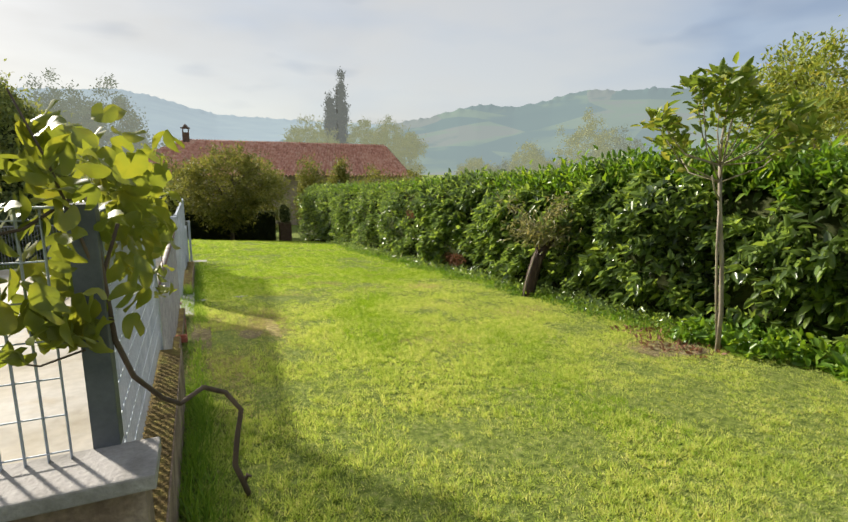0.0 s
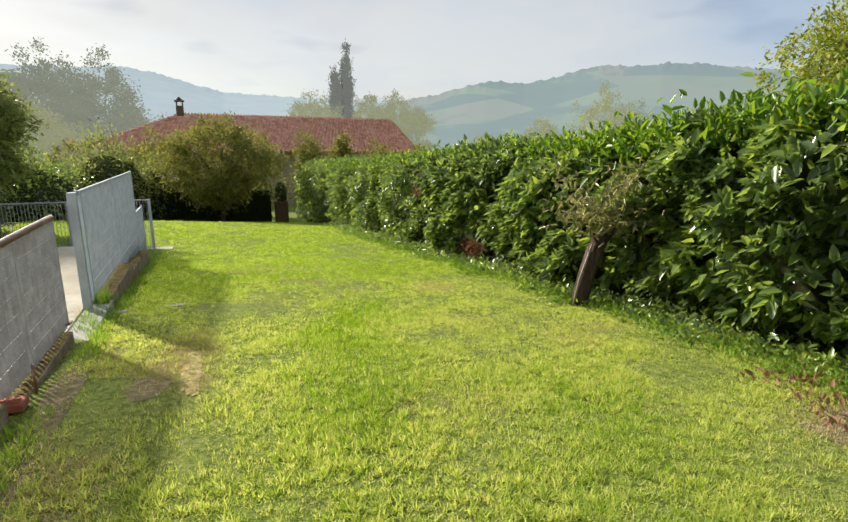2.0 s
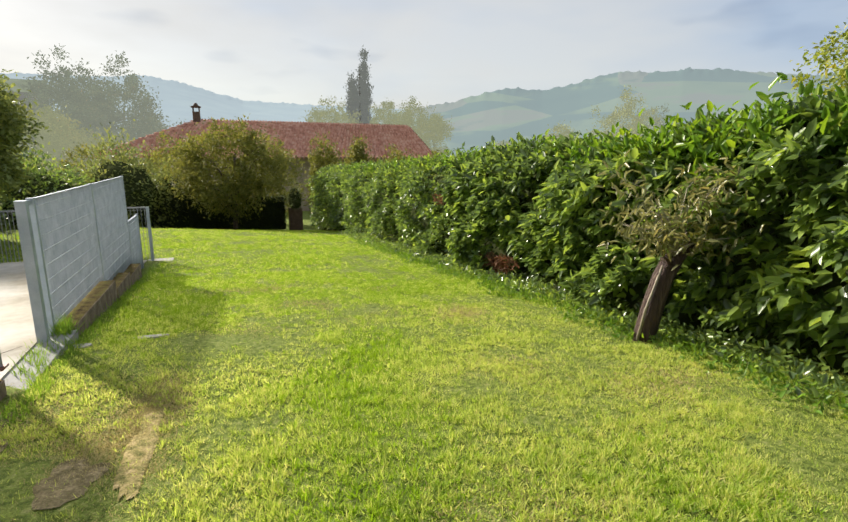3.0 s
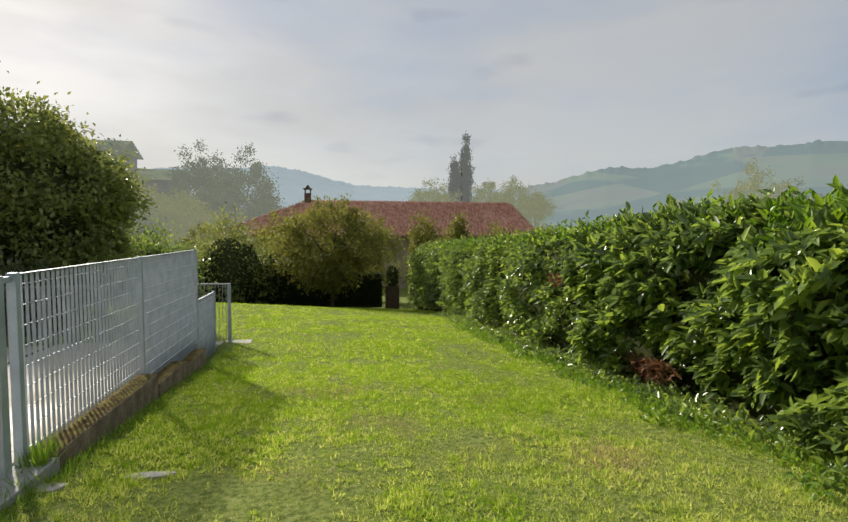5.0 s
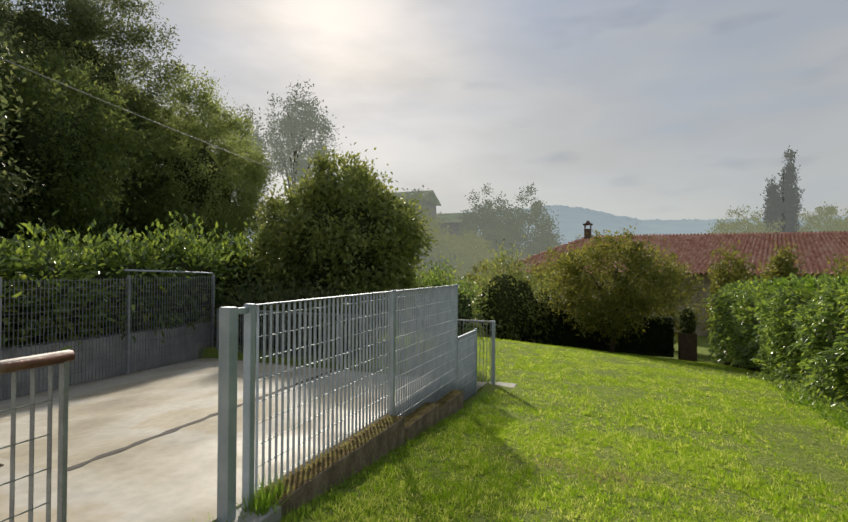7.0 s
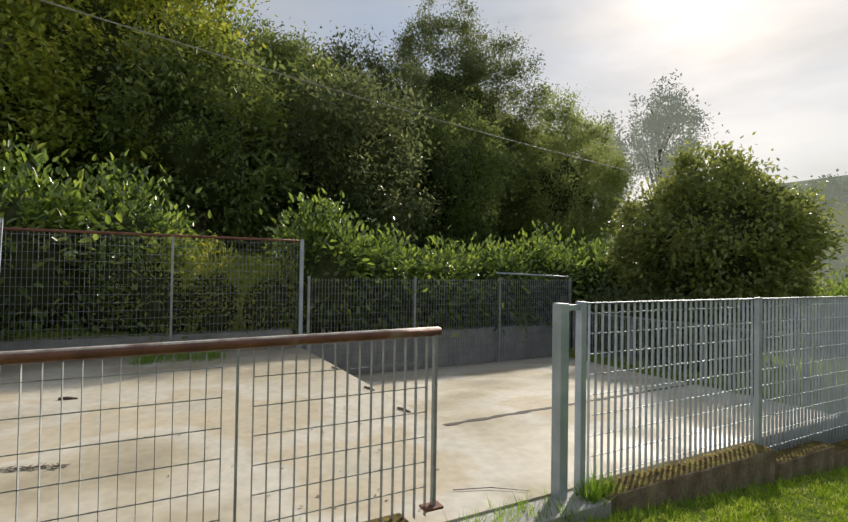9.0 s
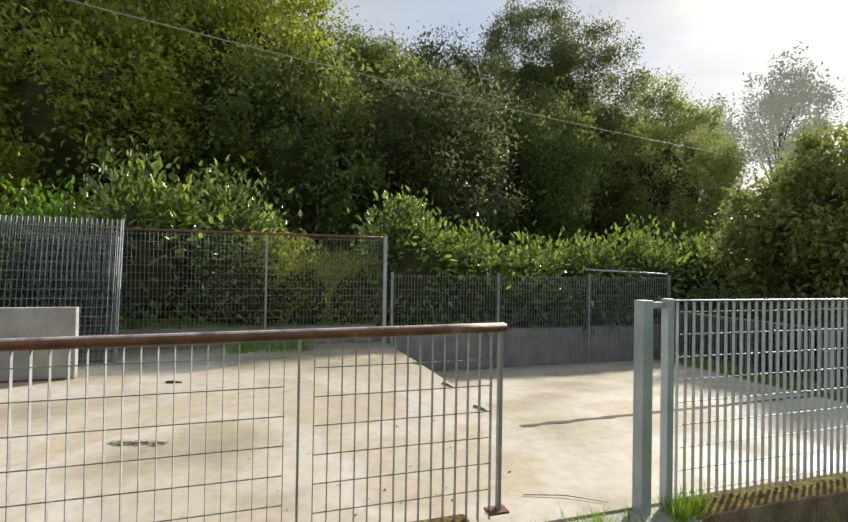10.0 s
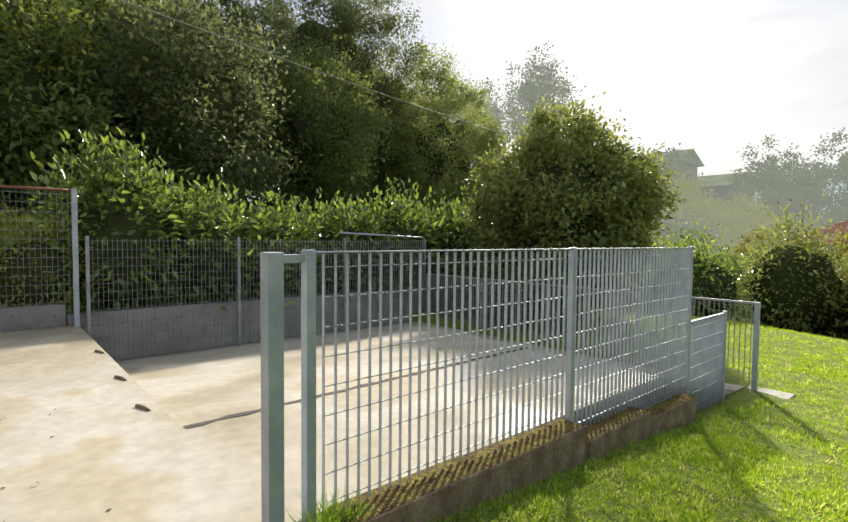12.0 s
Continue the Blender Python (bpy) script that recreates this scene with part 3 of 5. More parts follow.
# ---- walls and kerbs ----
def kerb(y0, y1, z0, z1, x0=-0.44, x1=-0.20):
    t = thing("kerb_block", ((x0 + x1) / 2, (y0 + y1) / 2, z0), "weathered concrete kerb block with dry moss on top", "kerb", "kerb blocks under the fence")
    w, h = (x1 - x0) / 2, (y1 - y0) / 2
    part("block", box_bm(-w, w, -h, h, 0, z1 - z0, 0.008), M_kerb, t)
    bm = bmesh.new()
    nx, ny = 7, int((y1 - y0) / 0.03)
    g = [[bm.verts.new((-w + 0.008 + (2 * w - 0.016) * i / nx, -h + 0.01 + (2 * h - 0.02) * j / ny, z1 - z0 + (0.003 if i in (0, nx) or j in (0, ny) else 0.006 + 0.022 * abs(noise.noise(Vector((i * 0.83, (y0 + j * 0.03) * 17, 2)))))))for i in range(nx + 1)] for j in range(ny + 1)]
    for j in range(ny):
        for i in range(nx):
            bm.faces.new((g[j][i], g[j][i + 1], g[j + 1][i + 1], g[j + 1][i])).smooth = True
    part("moss", bm, M_moss, t, "brown and green dry moss")


kerb(1.96, 3.0, -0.5, 0.075)
kerb(3.004, 4.24, -0.5, 0.065)
kerb(4.30, 5.9, -0.7, -0.36, -0.44, -0.28)
kerb(5.904, 7.6, -0.75, -0.49, -0.44, -0.28)
kerb(9.05, 10.05, -1.0, -0.60)
kerb(10.054, 11.12, -1.1, -0.61)
kerb(11.20, 12.2, -1.3, -0.745)
kerb(12.204, 13.25, -1.4, -0.82)

cw = thing("coping_wall", (-1.9, 1.84, -0.4), "low plastered wall with a pale stone coping", "wall", kind="structure")
part("wall_body", box_bm(-1.9, 1.67, -0.09, 0.09, -1.0, 0.84), M_kerb, cw)
part("coping", box_bm(-1.9, 1.71, -0.13, 0.13, 0.844, 0.90, 0.008), M_cap, cw)

bw = thing("block_wall", (-7.55, 12.0, -1.4), "low wall of grey concrete blocks behind the fence", "wall", kind="structure")
row = 0
z = -1.42
while z < -0.5:
    y = 8.7 - (0.2 if row % 2 else 0.0)
    while y < 15.9:
        bm = box_bm(-0.1, 0.1, 0.003, 0.394, 0, 0.19, 0.004) if row == 0 and y < 8.75 else None
        if bm is not None:
            block_me = bpy.data.meshes.new("concrete_block")
            bm.to_mesh(block_me)
            bm.free()
            block_me.materials.append(M_block)
        ob = new("concrete_block", block_me)
        ob.parent = bw
        ob.location = (0.004 * math.sin(y * 7), y - 12.0, z + 1.4)
        y += 0.397
    z += 0.197
    row += 1
part("mortar_core", box_bm(-0.09, 0.09, -3.3, 3.8, -0.3, 0.88), M_kerb, bw)
lw = thing("low_wall", (-7.55, 5.0, -0.7), "low rough concrete footing wall under the climbers", "wall", kind="structure")
part("wall_body", box_bm(-0.1, 0.1, -4.0, 3.68, -0.3, 0.42, 0.01), M_block, lw)

part("entrance_slab", box_bm(-0.42, 0.10, 14.55, 15.75, -1.5, -1.228, 0.008), M_cap, None, "pale concrete slab at the gap in the fence", "structure")


# ---- plants ----
def hedge_top(y):
    return np.interp(y, [-3, 3, 5.5, 7, 8.6, 10.5, 13, 16, 20, 31], [1.6, 1.44, 1.46, 1.3, 1.04, 1.1, 0.92, 0.72, 0.5, 0.05])


def laurel_hedge():
    h = thing("laurel_hedge", (6.6, 14.0, land(6.6, 14.0)), "tall glossy green cherry laurel hedge along the lawn", "hedge")
    L = np.array(h.location)
    # a solid dark fill in place of the shaded inside
    ys = np.arange(-3, 31.6, 0.5)
    v, f = [], []
    for y in ys:
        t = float(hedge_top(y)) - 0.22
        b = lawn_z(6.6, y) - 0.1
        for x, z in ((6.15, b), (6.12, b + 0.6), (6.08, t - 0.3), (6.3, t), (7.2, t), (7.4, b)):
            v.append((x + 0.06 * math.sin(y * 3), y, z))
    for j in range(len(ys) - 1):
        for i in range(5):
            a = j * 6 + i
            f.append((a, a + 1, a + 7, a + 6))
    quick_mesh("inner_mass", np.array(v) - L, np.array(f), M_core, h, "solid dark fill standing in for the shaded inside")
    # leaves: front, top, near end
    def cloud(n, y0, y1, size, fine):
        y = y0 + (y1 - y0) * RNG.random(n)
        t = hedge_top(y)
        b = land_np(6.0, y)
        u = RNG.random(n)
        fr = u < 0.66
        lump = 0.16 * np.sin(y * 1.9 + 1) + 0.12 * np.sin(y * 4.3) * np.cos(u * 17) + 0.09 * np.sin(y * 9.1 + u * 31)
        hh = np.where(fr, u / 0.66, 1.0)
        zt = b + (t - b) * hh
        lump = lump + 0.13 * field(y, zt, 5.0, 11) + 0.07 * field(y, zt, 14.0, 12)
        z = np.where(fr, b + 0.20 + (t - b - 0.20) * hh, t + 0.09 * np.sin(y * 5.2) + RNG.normal(size=n) * 0.06)
        x = np.where(fr, 5.82 + lump + 0.25 * np.maximum(0, hh - 0.8) * 3 - 0.12 * np.sin(hh * 3.14) + RNG.random(n) ** 1.5 * 0.35, 6.1 + 1.3 * RNG.random(n))
        z = z + np.where(fr, 0, 0.22 * (RNG.random(n) < 0.08) * RNG.random(n))
        p = np.stack([x, y, z], 1)
        gap = field(y, z, 8.0, 13) + 0.6 * field(y, z, 19.0, 14)
        keep = (RNG.random(n) < np.clip(0.75 + 0.9 * gap, 0.12, 1)) | ~fr
        p, fr, n = p[keep], fr[keep], int(keep.sum())
        rising = RNG.random(n) < 0.25
        w = np.where((fr & ~rising)[:, None], np.array([-0.75, 0.08, -0.16]), np.array([-0.3, 0, 0.8])) + RNG.normal(size=(n, 3)) * 0.4
        leaves("foliage", p, w, size * (0.7 + 0.6 * RNG.random(n)), M_laurel, h, 0.47, 0.3, fine, "glossy laurel leaves")
    cloud(21000, -1.0, 6.0, 0.155, True)
    cloud(28000, 6.0, 13.0, 0.15, True)
    cloud(24000, 13.0, 22.0, 0.13, False)
    cloud(15000, 22.0, 31.5, 0.16, False)
    # young shoots on top
    n = 260
    y = 0.5 + 24 * RNG.random(n) ** 1.3
    bx = 5.9 + 0.9 * RNG.random(n)
    base = np.stack([bx, y, hedge_top(y) - 0.05], 1)
    P, W = [], []
    for k in range(11):
        s = k / 10
        P.append(base + np.array([0, 0, 1.0]) * (s * (0.18 + 0.2 * RNG.random((n, 1)))) + RNG.normal(size=(n, 3)) * 0.01)
        a = k * 2.4 + RNG.random(n)
        W.append(np.stack([np.cos(a), np.sin(a), np.full(n, 0.7 + 0.6 * s)], 1))
    leaves("young_growth", np.concatenate(P), np.concatenate(W), 0.10, M_laurel_young, h, 0.38, 0.3, True, "bright yellow-green young shoots")
    n = 5200
    y = 0.5 + 9.0 * RNG.random(n) ** 1.2
    p = np.stack([5.85 + 0.9 * RNG.random(n), y, hedge_top(y) - 0.03 + RNG.normal(size=n) * 0.15 + 0.12 * field(y, y * 0.3, 6.0, 15)], 1)
    leaves("top_foliage", p, RNG.normal(size=(n, 3)) * 0.5 + np.array([-0.2, 0, 0.8]), 0.13 * (0.7 + 0.6 * RNG.random(n)), M_laurel_young, h, 0.42, 0.3, True, "yellow-green leaves along the top")


laurel_hedge()


def trunk_line(base, top, bend, n=7, seed=0):
    b, t = Vector(base), Vector(top)
    r = random.Random(seed)
    pts = []
    off = Vector((0, 0, 0))
    for i in range(n):
        pts.append(b.lerp(t, i / (n - 1)) + off)
        off = off + Vector((r.uniform(-1, 1), r.uniform(-1, 1), 0)) * bend
    return pts


def tree(name, x, y, height, crown_r, label, material, leaf=0.12, n_clumps=90, per=110, base_z=None, crown_low=0.3, trunk_r=0.15, spread=0.35, seed=1, bark=None, fill=0.5, category="tree", wide=0.5, limbs=7, group="", core=0.0):
    """Tapered trunk and limbs, a crown of clumped leaves. height is above the foot."""
    z = land(x, y) if base_z is None else base_z
    t = thing(name, (x, y, z), label, category, group)
    ch = height * (1 - crown_low)
    cz = height * crown_low + ch / 2
    line = trunk_line((0, 0, -0.15), (0.1, 0.1, cz + ch * 0.15), height * 0.012, 7, seed)
    bm = tube_bm(line, [trunk_r * (1 - 0.75 * i / 6) for i in range(7)], 8)
    part("trunk", bm, bark or M_bark, t)
    r = random.Random(seed)
    bm = bmesh.new()
    for k in range(limbs):
        a = k * 2.4 + r.random()
        s = line[2 + k % 4]
        e = Vector((math.cos(a) * crown_r * 0.62, math.sin(a) * crown_r * 0.62, cz + ch * r.uniform(-0.25, 0.28)))
        m = s.lerp(e, 0.5) + Vector((0, 0, ch * 0.08))
        tube_bm([s, m, e], [trunk_r * 0.4, trunk_r * 0.25, trunk_r * 0.08], 5, bm)
    part("branchwork", bm, bark or M_bark, t)
    p, w = clumps((0, 0, cz), (crown_r - spread, crown_r - spread, ch / 2 - spread), n_clumps, per, spread * 0.75, fill)
    w = w[p[:, 2] > 0.05] * 0.6
    p = p[p[:, 2] > 0.05]
    w = w + RNG.normal(size=w.shape) * 0.7 + np.array([0, 0, 0.1])
    v, f = leaf_arrays(p, w, leaf * (0.7 + 0.6 * RNG.random(len(p))), wide, 0.2, False)
    quick_mesh("crown", v, f, material, t, "")
    # Dark solid that closes the crown and stands in for its inner shade.
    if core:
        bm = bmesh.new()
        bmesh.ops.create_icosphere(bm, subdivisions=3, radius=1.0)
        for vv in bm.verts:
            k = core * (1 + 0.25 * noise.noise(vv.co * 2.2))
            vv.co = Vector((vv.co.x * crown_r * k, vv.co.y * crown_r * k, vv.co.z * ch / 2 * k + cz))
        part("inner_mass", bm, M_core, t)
    return t


def shrub(name, x, y, rx, ry, h, label, material, leaf=0.12, n=2500, z=None, category="shrub", group="", core=0.8):
    zz = land(x, y) if z is None else z
    t = thing(name, (x, y, zz), label, category, group)
    per = 22
    p, w = clumps((0, 0, h * 0.42), (rx, ry, h * 0.58), max(6, n // per), per, min(rx, ry) * 0.16 + 0.05, 0.72)
    keep = p[:, 2] > 0.0
    p, w = p[keep], w[keep]
    top = np.clip((p[:, 2:] / h - 0.7) / 0.25, 0, 1)
    w = w * (0.9 - 0.5 * top) + RNG.normal(size=w.shape) * 0.45 + np.array([0, 0, 1.0]) * (0.85 * top - 0.12)
    v, f = leaf_arrays(p, w, leaf * (0.7 + 0.6 * RNG.random(len(p))), 0.46, 0.25, True)
    quick_mesh("foliage", v, f, material, t, "")
    # Dark solid that stands in for the shade inside the shrub.
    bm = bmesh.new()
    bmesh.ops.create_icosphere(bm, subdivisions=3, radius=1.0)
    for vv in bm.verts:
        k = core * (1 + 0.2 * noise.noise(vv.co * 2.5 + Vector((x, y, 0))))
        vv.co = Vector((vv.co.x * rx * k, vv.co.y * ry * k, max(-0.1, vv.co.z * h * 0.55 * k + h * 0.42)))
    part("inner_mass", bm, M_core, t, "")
    return t


# laurels behind the yard
for k, (y, r, h, m) in enumerate([(2.6, 1.0, 2.6, M_laurel_young), (4.3, 1.15, 3.15, M_laurel), (5.8, 1.1, 3.0, M_laurel), (9.6, 1.1, 2.75, M_laurel), (11.2, 1.0, 2.1, M_laurel), (12.7, 1.0, 1.9, M_laurel), (14.3, 1.1, 2.05, M_laurel), (16.0, 1.2, 2.3, M_laurel), (18.0, 1.2, 2.2, M_laurel), (20.2, 1.2, 2.4, M_laurel)]):
    shrub("cherry_laurel", -8.7, y, 1.05, r, h, "glossy cherry laurel shrub behind the yard fence", M_laurel_sunny if m is M_laurel else m, 0.16, 4200, -0.65, group="laurels behind the yard")
for y, h in [(7.3, 1.9), (8.3, 1.7), (6.5, 1.9)]:
    shrub("climber", -7.95, y, 0.4, 0.75, h, "thin climbing shrub with dry twigs behind the steel fence", M_wood_leaf_yellow, 0.08, 2500, -0.6, group="climbers behind the fence", core=0.6)

tree("round_bush_tree", -6.0, 19.6, 5.35, 2.5, "dense rounded garden tree with dark green leaves, red at its top", M_round_leaf, 0.15, 330, 130, land(-6, 19.6), 0.02, 0.13, 0.28, 3, fill=0.8, core=0.66)
tree("garden_tree", 1.6, 30.0, 5.5, 3.15, "spreading garden tree with olive-yellow leaves before the house", M_plum_leaf, 0.15, 290, 75, None, 0.12, 0.13, 0.3, 5, fill=0.35, limbs=14)

# the wood on the west side
WOOD = [(-18.5, 0.0, 11, 4.4), (-18, 5.5, 11, 4.6), (-21.5, 10.2, 9.6, 4.5), (-24, 3, 15, 5.2), (-27, 9.5, 11.8, 5.0), (-25, 16.5, 11.5, 4.8), (-18, -5.5, 11, 4.6), (-33, 15, 13.5, 5.5), (-33, 27.5, 19.5, 7.6),
        (-33, 33, 13.5, 5), (-36, 39, 12, 5), (-30, 27.5, 11, 4.4), (-25, -4, 15, 5), (-15, 1.5, 7, 3.2), (-15.5, 7.5, 7, 3.2), (-17, 13, 7.5, 3.4), (-22, 21, 8, 3.8), (-26, 33, 12, 4.8), (-29, 38, 11, 4.6)]
for k, (x, y, h, r) in enumerate(WOOD):
    mat = (M_wood_leaf, M_wood_leaf_yellow, M_wood_leaf, M_dark_leaf)[k % 4]
    if (x, y) in ((-33, 27.5), (-25, 16.5)):
        mat = M_dark_leaf
    # The farther trees take the leaf with haze painted into its colour.
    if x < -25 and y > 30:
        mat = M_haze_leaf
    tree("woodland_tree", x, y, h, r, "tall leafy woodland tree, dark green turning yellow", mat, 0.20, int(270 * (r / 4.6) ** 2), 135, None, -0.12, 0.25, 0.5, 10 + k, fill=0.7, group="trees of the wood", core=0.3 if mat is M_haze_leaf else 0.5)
# Their haze is the emission of M_far_dark.
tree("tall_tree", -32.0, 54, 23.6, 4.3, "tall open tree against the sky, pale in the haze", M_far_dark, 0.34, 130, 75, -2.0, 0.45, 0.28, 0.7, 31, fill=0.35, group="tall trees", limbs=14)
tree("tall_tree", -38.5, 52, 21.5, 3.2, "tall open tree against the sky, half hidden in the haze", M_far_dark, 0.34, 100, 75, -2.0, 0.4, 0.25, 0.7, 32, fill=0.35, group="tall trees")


# ---- the house below the lawn ----
def tiled_slope(name, a, b, c, d, parent, cols, rows):
    """Roof slope between eave a-b and ridge d-c, with waved tiles."""
    a, b, c, d = (Vector(p) for p in (a, b, c, d))
    nrm = (b - a).cross(d - a).normalized()
    if nrm.z < 0:
        nrm = -nrm
    v, f = [], []
    nu = cols * 4
    for j in range(rows * 2 + 1):
        s = (j // 2 + (j % 2)) / rows if j < rows * 2 else 1.0
        s = min(1.0, ((j + 1) // 2) / rows)
        lift = 0.12 if j % 2 == 0 else 0.0
        for i in range(nu + 1):
            u = i / nu
            p = a.lerp(b, u).lerp(d.lerp(c, u), s)
            v.append(p + nrm * (lift + (0.10, 0.15, 0.10, -0.14)[i % 4]))
    w = nu + 1
    for j in range(rows * 2):
        for i in range(nu):
            f.append((j * w + i, j * w + i + 1, (j + 1) * w + i + 1, (j + 1) * w + i))
    return quick_mesh(name, np.array([tuple(q) for q in v]), np.array(f), M_tile, parent, "red clay roof tiles in waved rows", "")


hs = thing("farmhouse", (7.0, 52.0, -4.0), "long low house with a red clay-tiled hipped roof", "house")
part("wall", box_bm(-13.0, 12.3, -3.6, 5.5, -0.3, 4.9), M_plaster, hs)
eL, eR, yF, yB, zE, zR = -15.2, 13.0, -4.4, 6.4, 4.5, 7.72
rL, rR = -7.6, 12.2
tiled_slope("roof", (eL, yF, zE), (eR, yF, zE), (rR, 1.5, zR), (rL, 1.5, zR), hs, 76, 18)
tiled_slope("roof", (eL, yB, zE), (eL, yF, zE), (rL, 1.5, zR), (rL, 1.5, zR), hs, 30, 14)
tiled_slope("roof", (eR, yF, zE), (eR, yB, zE), (rR, 1.5, zR), (rR, 1.5, zR), hs, 30, 14)
part("roof_back", (lambda bm: (bm.faces.new([bm.verts.new(p) for p in ((eR, yB, zE), (eL, yB, zE), (rL, 1.5, zR), (rR, 1.5, zR))]), bm)[1])(bmesh.new()), M_tile, hs)
part("ridge", tube_bm([(rL, 1.5, zR + 0.04), (rR, 1.5, zR + 0.04)], 0.12, 8), M_tile, hs)
part("ridge", tube_bm([(eL, yF, zE + 0.06), (rL, 1.5, zR + 0.04)], 0.1, 8), M_tile, hs)
ch = part("chimney", box_bm(-8.0, -7.4, 0.9, 1.5, 7.2, 8.5, 0.02), M_brick, hs)
part("chimney_cap", box_bm(-8.1, -7.3, 0.8, 1.6, 8.85, 8.95, 0.02), M_brick, ch)
for sx in (-7.98, -7.50):
    part("chimney_leg", box_bm(sx, sx + 0.1, 0.92, 1.48, 8.5, 8.85), M_brick, ch)
part("chimney_hood", tube_bm([(-7.7, 1.2, 8.95), (-7.7, 1.2, 9.25)], [0.3, 0.08], 6), M_brick, ch)

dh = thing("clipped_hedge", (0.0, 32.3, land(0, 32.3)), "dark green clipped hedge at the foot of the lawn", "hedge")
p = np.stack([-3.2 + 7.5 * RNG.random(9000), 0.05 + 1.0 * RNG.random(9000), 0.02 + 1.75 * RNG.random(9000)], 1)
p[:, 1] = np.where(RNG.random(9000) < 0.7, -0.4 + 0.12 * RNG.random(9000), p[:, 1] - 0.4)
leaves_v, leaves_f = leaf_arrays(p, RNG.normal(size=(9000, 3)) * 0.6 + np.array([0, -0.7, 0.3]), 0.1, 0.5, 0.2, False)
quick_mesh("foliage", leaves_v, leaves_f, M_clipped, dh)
# Dark solid in place of the hedge's inner shade.
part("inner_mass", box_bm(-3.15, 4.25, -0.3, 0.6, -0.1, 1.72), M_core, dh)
pl = thing("brick_pillar", (4.75, 31.4, land(4.75, 31.4)), "brown brick gate pillar with a rounded bush on top", "pillar")
part("shaft", box_bm(-0.35, 0.35, -0.25, 0.25, -0.1, 1.25, 0.02), M_brick, pl)
shrub("clipped_bush", 4.75, 31.4, 0.42, 0.42, 1.3, "small dark rounded shrub on a brick pillar", M_dark_leaf, 0.08, 900, land(4.75, 31.4) + 1.2)
for x, y, rx, h in [(-7.0, 16.7, 0.7, 1.35), (-6.0, 16.7, 0.75, 1.3), (-5.0, 16.75, 0.7, 1.3), (-4.3, 16.9, 0.5, 1.2), (-5.2, 18.4, 1.0, 1.6), (-8.3, 20.8, 1.4, 2.2), (-9.6, 23.0, 1.6, 2.4)]:
    shrub("shady_shrub", x, y, rx, rx, h, "dark leafy shrub in the shade beyond the railing", M_dark_leaf, 0.12, 2400, None, group="shady shrubs beyond the railing")
for x, y, rx, h in [(-3.4, 31.5, 1.8, 4.0), (-1.4, 33.5, 1.6, 3.4), (-5.6, 27.5, 1.7, 2.6), (-8.0, 25.5, 1.7, 2.4), (-7.6, 32.0, 2.2, 3.4)]:
    shrub("garden_shrub", x, y, rx, rx, h, "leafy green garden shrub beyond the lawn", M_laurel if x < -5 and y < 30 else M_round_leaf, 0.17, 4200, None, group="shrubs beyond the lawn")


for k, (x, y, h, cr) in enumerate([(6.9, 34.0, 5.7, 1.25), (9.1, 34.6, 5.5, 1.2), (4.3, 37.5, 5.6, 2.0), (12.5, 37.0, 5.4, 2.2), (-1.5, 37.0, 5.2, 2.2), (-5.5, 37.5, 4.8, 2.4), (16.0, 38.0, 5.4, 2.3)]):
    tree("slim_garden_tree", x, y, h, cr, "olive-green garden tree in front of the house", M_plum_leaf, 0.17, 90, 70, None, 0.04, 0.08, 0.28, 90 + k, fill=0.5, group="trees before the house")


# ---- distance ----
def hill(name, dist, profile, material, label, lump=1.0, foot=-6.0, deep=0.55, step=0.25):
    """A ridge whose skyline follows (azimuth, elevation) pairs, rising from its foot nearer by."""
    az = np.arange(profile[0][0], profile[-1][0] + step, step)
    el = np.interp(az, [a for a, _ in profile], [e for _, e in profile])
    v, f = [], []
    rows = 30
    for j in range(rows + 1):
        s = j / rows
        d = dist * (1 - deep * (1 - s))
        for a, e in zip(az, el):
            z = foot + (1.2 + dist * math.tan(radians(e)) - foot) * s ** 1.3
            x, y = d * math.sin(radians(a)), d * math.cos(radians(a))
            k = noise.noise(Vector((x, y, 0)) * 0.005) * 22 * (1 - s) + (abs(noise.noise(Vector((x, y, 3)) * 0.11)) * 9 + noise.noise(Vector((x, y, 0)) * 0.012) * 6 if s > 0.96 else 0.0)
            v.append((x, y, z + k * lump * s * dist / 900))
    w = len(az)
    for j in range(rows):
        for i in range(w - 1):
            f.append((j * w + i, j * w + i + 1, (j + 1) * w + i + 1, (j + 1) * w + i))
    return quick_mesh(name, np.array(v), np.array(f), material, None, label, "backdrop")


# Both ridges get their haze from the emission of their materials.
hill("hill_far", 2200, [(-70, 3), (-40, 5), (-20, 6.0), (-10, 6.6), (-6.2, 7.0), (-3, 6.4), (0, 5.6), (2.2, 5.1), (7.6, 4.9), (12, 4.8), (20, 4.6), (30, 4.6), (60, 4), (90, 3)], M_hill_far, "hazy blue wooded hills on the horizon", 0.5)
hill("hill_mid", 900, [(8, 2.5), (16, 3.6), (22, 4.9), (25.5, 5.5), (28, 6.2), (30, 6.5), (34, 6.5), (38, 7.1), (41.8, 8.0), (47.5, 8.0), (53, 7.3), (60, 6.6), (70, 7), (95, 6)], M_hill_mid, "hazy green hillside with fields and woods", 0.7)
